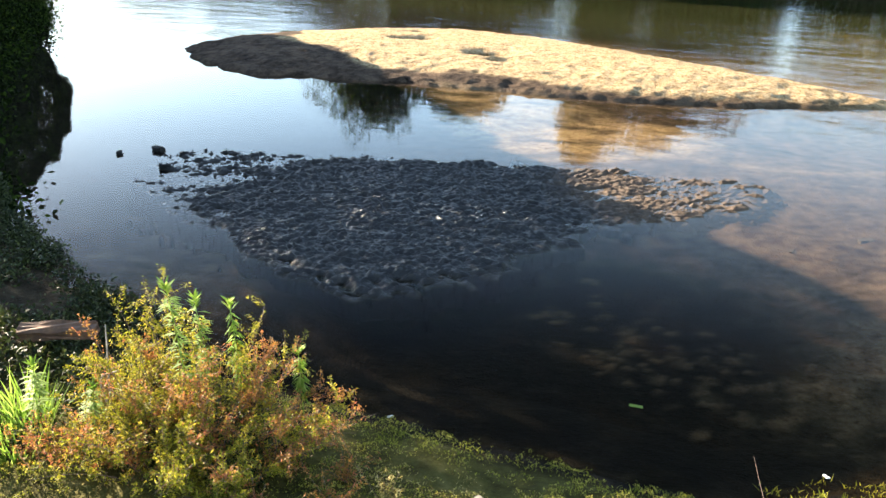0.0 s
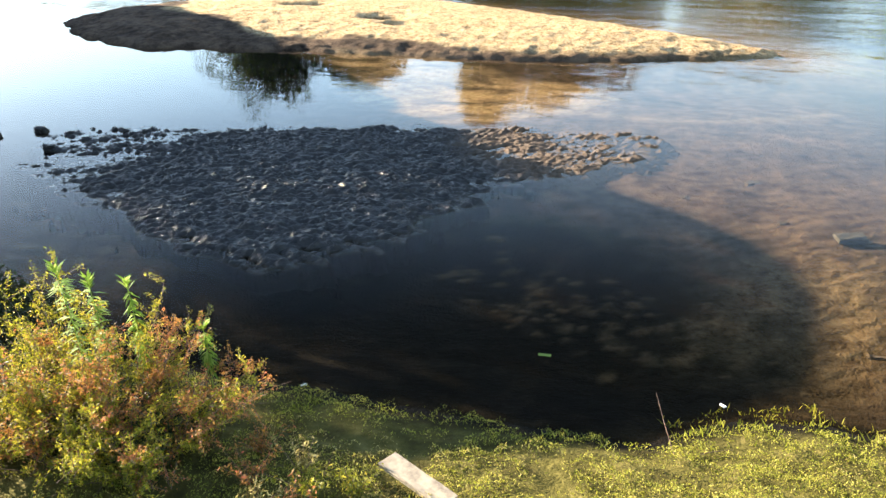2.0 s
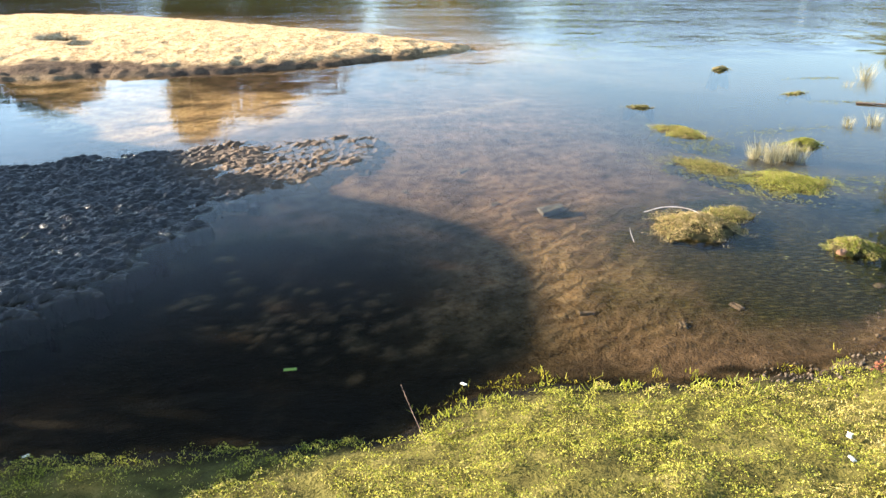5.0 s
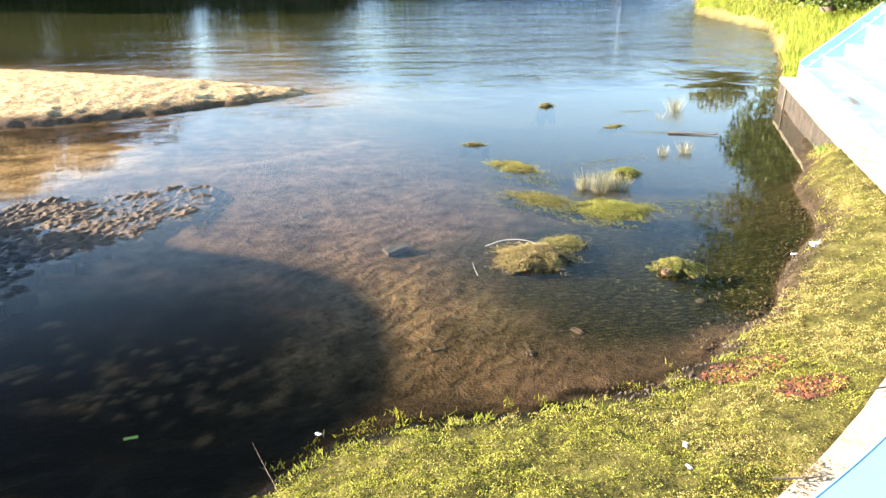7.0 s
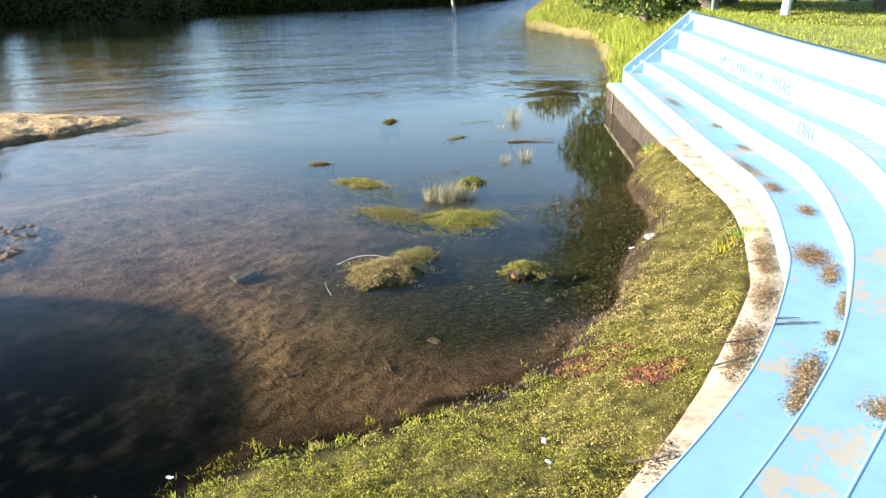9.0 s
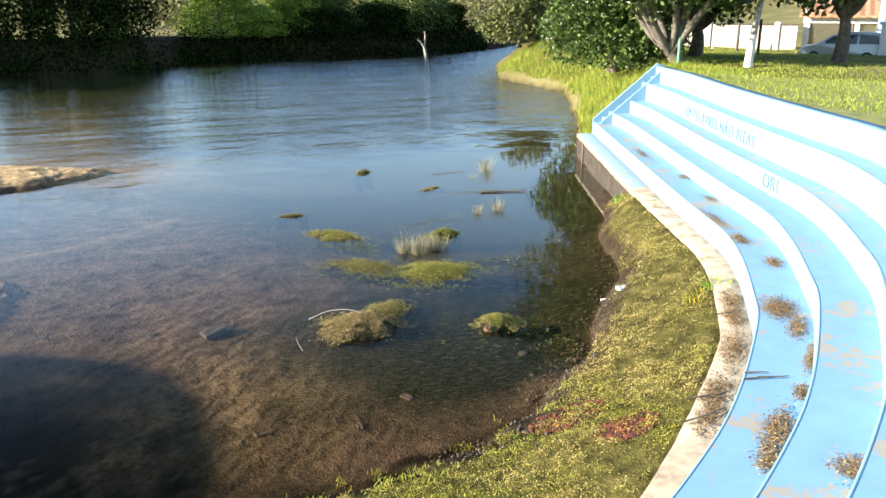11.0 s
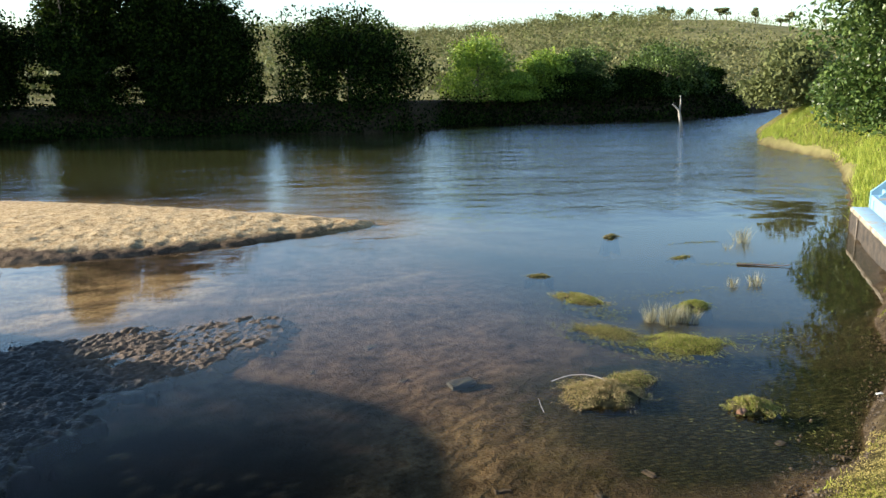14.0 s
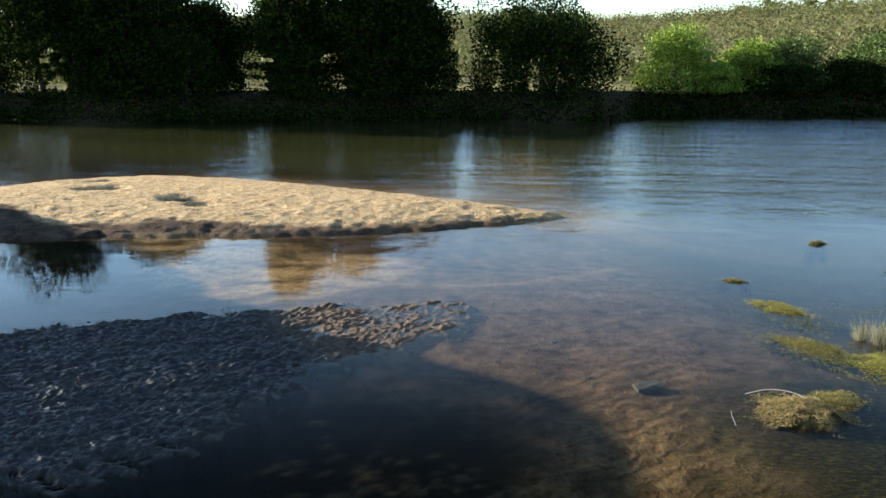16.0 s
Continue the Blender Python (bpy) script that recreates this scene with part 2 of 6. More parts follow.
def ground_material():
    m, nt, b = material("river_ground")
    v = place(nt)
    fine, mid, big = grain(nt, v, 30, 5), grain(nt, v, 3.0, 5, 0.65), grain(nt, v, 0.5, 3)
    blot = grain(nt, v, 1.1, 4, 0.6)
    crumb = grain(nt, v, 11, 4, 0.7)
    sand = ramp(nt, maths(nt, "ADD", maths(nt, "ADD", maths(nt, "MULTIPLY", fine, 0.2), maths(nt, "MULTIPLY", crumb, 0.35)), maths(nt, "MULTIPLY", grain(nt, v, 4.5, 6, 0.75), 0.45)), [(0.4, (0.15, 0.092, 0.045)), (0.475, (0.38, 0.262, 0.135)), (0.58, (0.6, 0.455, 0.275))])
    turned = node(nt, "ShaderNodeMapping", {"Vector": v, "Rotation": (0, 0, 0.95)}).outputs[0]
    ripple = node(nt, "ShaderNodeTexWave", {"Vector": turned, "Scale": 0.95, "Distortion": 11.0, "Detail": 4.0, "Detail Scale": 1.3, "Detail Roughness": 0.6}).outputs["Fac"]
    ridges = maths(nt, "MULTIPLY", maths(nt, "SUBTRACT", ripple, 0.5), maths(nt, "MULTIPLY_ADD", attribute(nt, "ripple"), 0.16, 0.03))
    bed = ramp(nt, maths(nt, "ADD", maths(nt, "ADD", maths(nt, "ADD", maths(nt, "MULTIPLY", mid, 0.45), maths(nt, "MULTIPLY", blot, 0.37)), maths(nt, "MULTIPLY", crumb, 0.18)), ridges), [(0.37, (0.022, 0.016, 0.0115)), (0.5, (0.082, 0.056, 0.039)), (0.67, (0.17, 0.117, 0.078))])
    deep = ramp(nt, big, [(0.3, (0.16, 0.13, 0.042)), (0.7, (0.32, 0.25, 0.09))])
    soil = ramp(nt, mid, [(0.25, (0.014, 0.01, 0.006)), (0.55, (0.045, 0.032, 0.018)), (0.8, (0.11, 0.082, 0.048))])
    turf = ramp(nt, mid, [(0.25, (0.026, 0.022, 0.008)), (0.55, (0.095, 0.085, 0.023)), (0.8, (0.22, 0.18, 0.065))])
    strand = grain(nt, node(nt, "ShaderNodeMapping", {"Vector": v, "Scale": (1, 2.6, 1), "Rotation": (0, 0, 0.5)}).outputs[0], 7, 5, 0.75)
    weed = ramp(nt, strand, [(0.36, (0.003, 0.004, 0.002)), (0.52, (0.013, 0.015, 0.006)), (0.68, (0.075, 0.07, 0.03))])
    dry = ramp(nt, grain(nt, v, 0.12, 6, 0.7), [(0.3, (0.08, 0.08, 0.03)), (0.55, (0.19, 0.17, 0.07)), (0.8, (0.3, 0.26, 0.13))])
    col = blend(nt, attribute(nt, "depth"), bed, deep)
    # near-black bed colour carries the tree shade over the lagoon's near side
    silt_or_shade = ramp(nt, maths(nt, "ADD", maths(nt, "MULTIPLY", blot, 0.45), maths(nt, "MULTIPLY", mid, 0.55)), [(0.4, (0.003, 0.0027, 0.002)), (0.52, (0.004, 0.0034, 0.0026)), (0.68, (0.016, 0.0125, 0.0085))])
    col = blend(nt, attribute(nt, "shaded_pool"), col, silt_or_shade)
    col = blend(nt, attribute(nt, "weed"), col, weed)
    col = blend(nt, attribute(nt, "sand"), col, sand)
    col = blend(nt, attribute(nt, "soil"), col, soil)
    dark_fringe = ramp(nt, mid, [(0.3, (0.003, 0.0025, 0.0015)), (0.55, (0.008, 0.006, 0.004)), (0.8, (0.03, 0.022, 0.012))])
    col = blend(nt, attribute(nt, "dark_fringe"), col, dark_fringe)
    col = blend(nt, attribute(nt, "turf"), col, turf)
    col = blend(nt, attribute(nt, "dry"), col, dry)
    nt.links.new(col, b.inputs["Base Color"])
    b.inputs["Roughness"].default_value = 0.85
    b.inputs["Specular IOR Level"].default_value = 0.05
    h = maths(nt, "ADD", maths(nt, "ADD", maths(nt, "MULTIPLY", fine, 0.5), mid), maths(nt, "MULTIPLY", grain(nt, v, 9, 4, 0.7), 0.8))
    h = maths(nt, "ADD", h, maths(nt, "MULTIPLY", ripple, maths(nt, "MULTIPLY_ADD", attribute(nt, "ripple"), 0.45, 0.08)))
    bump(nt, b, h, 1.0, 0.075)
    return m


def water_material():
    m, nt, b = material("river_water")
    nt.nodes.remove(b)
    g = node(nt, "ShaderNodeNewGeometry")
    sep = node(nt, "ShaderNodeSeparateXYZ", {0: g.outputs["Position"]})
    # the current runs beyond the sand bar; the lagoon is calm
    flow = node(nt, "ShaderNodeMapRange", {0: maths(nt, "ADD", sep.outputs[1], maths(nt, "ADD", maths(nt, "MULTIPLY", maths(nt, "MAXIMUM", sep.outputs[0], 0.0), -0.25), maths(nt, "ADD", maths(nt, "MULTIPLY", maths(nt, "MINIMUM", sep.outputs[0], 0.0), 0.18), maths(nt, "MULTIPLY", grain(nt, g.outputs["Position"], 0.22, 3, 0.6), 7.0)))), 1: 24.5, 2: 36.0, 3: 0.0, 4: 1.0}, interpolation_type="SMOOTHSTEP").outputs[0]
    long_v = node(nt, "ShaderNodeMapping", {"Vector": g.outputs["Position"], "Scale": (0.5, 1.3, 1), "Rotation": (0, 0, 0.35)}).outputs[0]
    w1 = grain(nt, long_v, 1.1, 3, 0.55)
    w2 = grain(nt, long_v, 7.0, 2, 0.5)
    w0 = grain(nt, long_v, 0.33, 2, 0.5)
    w3 = grain(nt, long_v, 3.4, 2, 0.5)
    calm = maths(nt, "ADD", maths(nt, "MULTIPLY", w1, 0.0035), maths(nt, "MULTIPLY", w2, 0.0004))
    rough = maths(nt, "ADD", maths(nt, "ADD", maths(nt, "MULTIPLY", w1, 0.04), maths(nt, "ADD", maths(nt, "MULTIPLY", w3, 0.02), maths(nt, "MULTIPLY", w2, 0.011))), maths(nt, "MULTIPLY", w0, 0.1))
    # choppier where the stream bends away past the terrace
    chop = node(nt, "ShaderNodeMapRange", {0: maths(nt, "SUBTRACT", sep.outputs[0], maths(nt, "MULTIPLY", sep.outputs[1], 0.12)), 1: 3.0, 2: 14.0, 3: 1.1, 4: 5.0}).outputs[0]
    rough = maths(nt, "MULTIPLY", rough, chop)
    height = maths(nt, "ADD", maths(nt, "MULTIPLY", calm, maths(nt, "SUBTRACT", 1.0, flow)), maths(nt, "MULTIPLY", rough, flow))
    bp = node(nt, "ShaderNodeBump", {"Height": height, "Strength": 1.0, "Distance": 1.0})
    lw = node(nt, "ShaderNodeLayerWeight", {"Blend": 0.5})
    steep = node(nt, "ShaderNodeMapRange", {0: lw.outputs["Facing"], 1: 0.45, 2: 0.8, 3: 0.0, 4: 1.0}, interpolation_type="SMOOTHSTEP").outputs[0]
    fr = maths(nt, "MULTIPLY_ADD", maths(nt, "MULTIPLY", maths(nt, "POWER", lw.outputs["Facing"], 4.8), steep), 0.997, 0.002)
    far_chop = node(nt, "ShaderNodeMapRange", {0: chop, 1: 1.4, 2: 5.5, 3: 0.0, 4: 1.0}).outputs[0]
    gl_rough = maths(nt, "MULTIPLY_ADD", maths(nt, "MULTIPLY", far_chop, flow), 0.1, 0.02)
    gl = node(nt, "ShaderNodeBsdfGlossy", {"Color": (1, 1, 1, 1), "Roughness": gl_rough, "Normal": bp.outputs[0]})
    tr = node(nt, "ShaderNodeBsdfTransparent", {"Color": (0.9, 0.85, 0.75, 1)})
    silt_or_shade = node(nt, "ShaderNodeBsdfDiffuse", {"Color": (0.1, 0.105, 0.04, 1)})
    murk = node(nt, "ShaderNodeMapRange", {0: maths(nt, "MULTIPLY_ADD", sep.outputs[0], 0.42, sep.outputs[1]), 1: 29.0, 2: 41.0, 3: 0.0, 4: 0.3}, interpolation_type="SMOOTHSTEP").outputs[0]
    body = node(nt, "ShaderNodeMixShader", {0: murk, 1: tr.outputs[0], 2: silt_or_shade.outputs[0]})
    mx = node(nt, "ShaderNodeMixShader", {0: fr, 1: body.outputs[0], 2: gl.outputs[0]})
    nt.links.new(mx.outputs[0], nt.nodes["Material Output"].inputs["Surface"])
    return m


def paint(name, base, worn, amount, rough=0.6):
    m, nt, b = material(name)
    v = place(nt)
    base_c = ramp(nt, grain(nt, v, 2.2, 5), [(0.3, tuple(c * 0.85 for c in base)), (0.7, base)])
    mask = ramp(nt, maths(nt, "ADD", maths(nt, "MULTIPLY", grain(nt, v, 1.1, 6, 0.7), 0.75), maths(nt, "MULTIPLY", grain(nt, v, 9, 4), 0.25)),
                [(amount, (1, 1, 1)), (amount + 0.035, (0, 0, 0))])
    nt.links.new(blend(nt, mask, base_c, worn), b.inputs["Base Color"])
    b.inputs["Roughness"].default_value = rough
    bump(nt, b, grain(nt, v, 35), 0.25, 0.006)
    return m


GROUND = ground_material()
WATER = water_material()
RISER = paint("pale_blue_paint", (0.165, 0.3, 0.4), (0.3, 0.29, 0.26), 0.34)
PALE = simple("pale_concrete", [(0.3, (0.1, 0.075, 0.05)), (0.48, (0.24, 0.2, 0.15)), (0.8, (0.36, 0.32, 0.26))], 3.0, 0.9, 0.5, 45, 0.008)
WALK = paint("worn_kerb_paint", (0.14, 0.22, 0.3), (0.19, 0.16, 0.12), 0.43, 0.8)
TREAD = paint("blue_paint", (0.18, 0.33, 0.5), (0.3, 0.27, 0.22), 0.42)

# ---- plan ----
KERB = [(-10, 3.2), (-6, 2.9), (-2, 2.9), (0.5, 3.15), (2.4, 3.65), (4.0, 4.32), (5.3, 4.97), (6.4, 5.62), (8.4, 6.95),
        (9.25, 7.72), (10.45, 9.0), (11.4, 10.25), (12.3, 11.9), (14.2, 15.3), (18.63, 23.0)]
KERB_TOP = 0.8
SHORE = [(-70, 52), (-44, 38), (-33, 28), (-24, 18), (-17, 12), (-13, 9.3), (-10, 7.9), (-7.8, 7.1), (-6.5, 6.5), (-4.3, 6.6), (-2, 6.7), (-0.2, 6.75), (1, 7.3),
         (1.7, 7.5), (3.4, 7.4), (4.6, 7.4), (5.9, 7.6), (6.7, 8.25), (8.3, 9.5), (9.2, 10.3), (10.1, 11.0), (10.8, 11.7), (12.05, 13.7), (13.8, 15.8), (15.6, 17.75), (18.63, 23.0),
         (21.8, 26.9), (26.3, 33), (31.9, 41), (34, 52), (43, 66), (60, 82), (95, 104), (700, 380)]
NEAR_LAND = SHORE + [(700, -300), (-700, -300), (-700, 300)]
FAR_LAND = [(-700, 420), (-110, 76), (-60, 69), (-42, 70), (-22, 71), (0, 73), (12.7, 71.5), (17, 78), (36, 79), (50, 84), (62, 94), (90, 116), (700, 460), (700, 1500), (-700, 1500)]
SANDBAR = [(-23.0, 26.4), (-21.4, 24.9), (-19.4, 23.8), (-17, 22.7), (-15.4, 23.5), (-12.2, 24), (-8.2, 24.1), (-4.7, 24.5), (-2.2, 25.1), (0.8, 26.3), (2.9, 27.4), (3.2, 28.0),
           (2.4, 28.7), (0, 30.4), (-4.4, 33), (-9.5, 35.6), (-14.5, 36.8), (-19, 34.5), (-22.5, 30)]
MUDFLAT = [(-12.2, 12.2), (-12.6, 14.2), (-10.6, 14.9), (-8.6, 15.4), (-6.1, 16.0), (-4.3, 16.45), (-3.2, 17.1), (-1.6, 17.3), (-0.5, 17.5), (-0.3, 16.2), (-1.1, 15.1), (-2.5, 13.7),
           (-3.5, 12.2), (-4.1, 11.0), (-4.75, 9.9), (-5.5, 9.5), (-6.4, 9.5), (-7.9, 9.95), (-9.0, 10.7), (-10.7, 11.2)]
# pale sandy shoal; left edge cut at the shadow line, painting sunlit ground
SHOAL = [(-9.5, 20.9), (-8.2, 19.7), (-5.9, 17.9), (-4.0, 18.1), (-2.0, 19.7), (-1.35, 21.2), (-1.9, 22.4), (-4, 22.9), (-7, 24.3), (-11, 24.2)]
END = np.array(KERB[-1])
ALONG = np.array([0.5, 0.866])


def terrain(x, y):
    """Height of the ground sheet and its kinds."""
    land, far = signed(NEAR_LAND, x, y), signed(FAR_LAND, x, y)
    bar, mud = signed(SANDBAR, x, y), signed(MUDFLAT, x, y)
    wob = fbm(x * 0.9, y * 0.9, 5) - 0.5
    land = land + wob * 0.5
    far = far + (fbm(x * 0.12, y * 0.12, 8) - 0.5) * 5
    bar = bar + wob * 0.35 + 0.55 * (fbm(x * 1.7, y * 2.6, 46, 4) - 0.5) * smooth01((-6 - x) / 8.0) + 0.16 * (fbm(x * 3.0, y * 3.6, 48, 2) - 0.5)
    shoal = signed(SHOAL, x, y) + 0.5 * wob
    streak = line_dist([(-2.0, 19.5), (-0.3, 19.3), (1.0, 19.6), (2.6, 20.4), (4.0, 21.8)], x, y) + 0.5 * wob
    # the bed
    river = smooth01((y + 0.25 * x - 19) / 12.0)
    murk = smooth01((y + 0.25 * x - 22) / 9.0)
    left = smooth01((-3.0 - x + 0.25 * (y - 10)) / 14.0)
    blue = np.maximum(smooth01(((x - 4.5) / 5.0 + (y - 12.5) / 7.0) / 2.0 + 0.1) * smooth01((y - 10.5) / 5.0) * smooth01((x - 3.0) / 4.0), smooth01((x - 6.8) / 2.2) * 0.9)
    # ellipse sized to the tree shade; darkens and slightly deepens the bed
    shaded_pool = np.exp(-(((x + 2.3) / 5.2) ** 2 + ((y - 8.7) / 4.2) ** 2) ** 1.5)
    deep = np.clip(murk, 0, 1)
    drop = np.clip(np.maximum(np.maximum(river, left * 0.8), 0.3 * np.maximum(blue, shaded_pool)), 0, 1)
    near_bar = np.exp(-np.clip(-bar, 0, None) / 4.0)
    deep, drop = deep * (1 - 0.85 * near_bar), drop * (1 - 0.85 * near_bar)
    z = -0.10 - 0.05 * fbm(x * 0.5, y * 0.5, 3) - 0.9 * drop
    z = z + 0.035 * (fbm(x * 2.6, y * 1.7, 11, 3) - 0.5) * (1 - deep)
    ripples = np.sin((x * 0.9 + y * 0.55) * 11 + 4.5 * fbm(x * 0.8, y * 0.8, 21))
    dents = np.random.default_rng(64)
    near = (x > -3) & (x < 6) & (y > 8.5) & (y < 20)
    if near.any():
        nx_, ny_ = x[near], y[near]
        dz = np.zeros_like(nx_)
        for _ in range(45):
            cx, cy, r, t = dents.uniform(-2.5, 4.5), dents.uniform(11, 19.5), dents.uniform(0.05, 0.15), dents.uniform(0, 3.1)
            a_ = (nx_ - cx) * math.cos(t) + (ny_ - cy) * math.sin(t)
            b_ = -(nx_ - cx) * math.sin(t) + (ny_ - cy) * math.cos(t)
            g_ = (a_ / (1.7 * r)) ** 2 + (b_ / r) ** 2
            dz += 0.22 * r * (-np.exp(-g_) + 0.5 * np.exp(-(g_ - 1.6) ** 2 * 1.5))
        z[near] += dz
    scuff = np.zeros_like(x)
    steps = np.random.default_rng(65)
    close = (x > -4) & (x < 3) & (y > 7) & (y < 12)
    if close.any():
        qx, qy = x[close] + 0.16 * (fbm(x[close] * 7, y[close] * 7, 69) - 0.5), y[close] + 0.16 * (fbm(x[close] * 7, y[close] * 7, 70) - 0.5)
        sc = np.zeros_like(qx)
        for _ in range(150):
            k = steps.random()
            cx, cy = -2.6 + 4.2 * k + steps.normal(0, 0.5), 10.4 - 1.3 * k + steps.normal(0, 0.5)
            r, t = steps.uniform(0.03, 0.09), steps.uniform(-0.5, 0.9)
            a_, b_ = (qx - cx) * math.cos(t) + (qy - cy) * math.sin(t), -(qx - cx) * math.sin(t) + (qy - cy) * math.cos(t)
            g_ = (a_ / (1.6 * r)) ** 2 + (b_ / r) ** 2
            sc = np.maximum(sc, steps.uniform(0.4, 1.0) * np.exp(-g_ ** 2))
        scuff[close] = sc
        z[close] += 0.02 * sc
    rip_zone = np.exp(-(((x - 2.6) / 1.8) ** 2 + ((y - 10.8) / 2.8) ** 2))
    z = z + 0.007 * ripples * rip_zone * (0.4 + 1.2 * fbm(x * 1.1, y * 1.1, 22))
    z = np.where(mud > -0.4, np.minimum(z, -0.1 - 0.12 * smooth01((-4.0 - x) / 2.0)), z)
    # banks
    turf = smooth01((land - 0.15) / 0.5)
    lawn = np.minimum(0.26 * land, 0.45 + 0.05 * land)
    lawn = np.minimum(lawn, 0.72) + (0.05 * (fbm(x * 1.6, y * 1.6, 31) - 0.5) + 0.07 * (fbm(x * 3.6, y * 3.6, 34, 2) - 0.5)) * turf
    past = smooth01(((x - END[0]) * ALONG[0] + (y - END[1]) * ALONG[1] + 0.3) / 1.0) * (x > 5)
    slope = 0.4 * smooth01(land / 0.3) + 2.35 * smooth01(land / 4.2) + 0.25 * (fbm(x * 0.5, y * 0.5, 33) - 0.5) * smooth01(land / 2)
    leftb = smooth01((-9 - x) / 6.0)
    lawn = lawn + leftb * np.clip(0.25 * land, 0, 1.4)
    behind = np.minimum(lawn, 0.55)
    kerb_d = line_dist(KERB, x, y)
    raised = np.minimum(0.74 - 0.3 * kerb_d, 0.9 * land) * smooth01((17.2 - y) / 2.0)
    behind = np.maximum(behind, np.where(kerb_d < 2.5, raised, 0))
    h_land = np.where(x > 5, behind * (1 - past) + slope * past, lawn)
    z = np.where(land > 0, np.maximum(h_land, -0.02 + 0.02 * land), np.maximum(z, -0.02 + 0.25 * land))
    # sand bar
    crest = 0.62 * (1 - np.exp(-np.clip(bar, 0, None) / 2.3)) + 0.06 * smooth01(bar / 0.2)
    rough_edge = np.exp(-np.clip(bar - 0.6, 0, None) / 1.2)
    crest = crest + 0.10 * (fbm(x * 1.9, y * 2.7, 41, 5) - 0.5) * smooth01(bar / 0.5) + 0.09 * (fbm(x * 1.5, y * 2.8, 42, 4) - 0.5) * np.exp(-((bar - 0.5) / 0.6) ** 2)
    crest = crest + 0.11 * (fbm(x * 4.6, y * 5.6, 45, 3) - 0.5) * smooth01(bar / 0.35) * (0.4 + 0.6 * np.exp(-np.clip(bar - 0.3, 0, None) / 1.3)) + 0.05 * (fbm(x * 2.5, y * 3.0, 47, 2) - 0.5)
    pits = np.zeros_like(x)
    for px, py, ex, ey in ((-15.5, 32.7, 0.55, 0.4), (-16.3, 32.1, 0.6, 0.3), (-14.0, 30.1, 0.5, 0.35), (-14.8, 30.0, 0.6, 0.3), (-10.5, 28.2, 0.7, 0.4), (-9.6, 27.2, 0.35, 0.2)):
        pits = pits + np.exp(-(((x - px) / ex) ** 2 + ((y - py) / ey) ** 2) * 1.2)
        crest = crest - 0.4 * np.exp(-(((x - px) / ex) ** 2 + ((y - py) / ey) ** 2))
    z = np.where(bar > 0, np.maximum(z, crest), np.maximum(z, -0.015 + 0.1 * bar))
    # far bank and the hills
    hill_d = np.clip(np.hypot(x, y) - 125, 0, None)
    az = np.degrees(np.arctan2(x, y))
    ridge = 18 + 6 * np.exp(-((az - 26) / 9.0) ** 2) + 5 * (fbm(az * 0.13, az * 0, 51) - 0.5)
    hill = ridge * smooth01(hill_d / 260.0) + 5 * (fbm(x * 0.012, y * 0.012, 53) - 0.5) * smooth01(hill_d / 60)
    bank_top = 2.4 + 0.5 * (fbm(x * 0.08, y * 0.08, 55) - 0.5)
    z = np.where(far > 0, bank_top * smooth01(far / 2.0) + hill, z)
    back = np.where((land > 0) & (np.hypot(x, y) > 60), 0.9 * hill * smooth01((np.hypot(x, y) - 90) / 100), 0)
    z = z + back
    # left end takes muddy bed colour, with the tree shade put into it
    rim = 0.08 + 0.3 * fbm(x * 3.0, y * 3.6, 49, 2) + (0.55 + 1.4 * (fbm(x * 0.9, y * 1.3, 43) - 0.4)) * smooth01((-3 - x) / 7.0) * smooth01((27.5 - y) / 2.0) + 3.0 * smooth01((-13.8 - x) / 3.0) * smooth01((30.5 - y - 0.35 * (x + 16)) / 3.0)
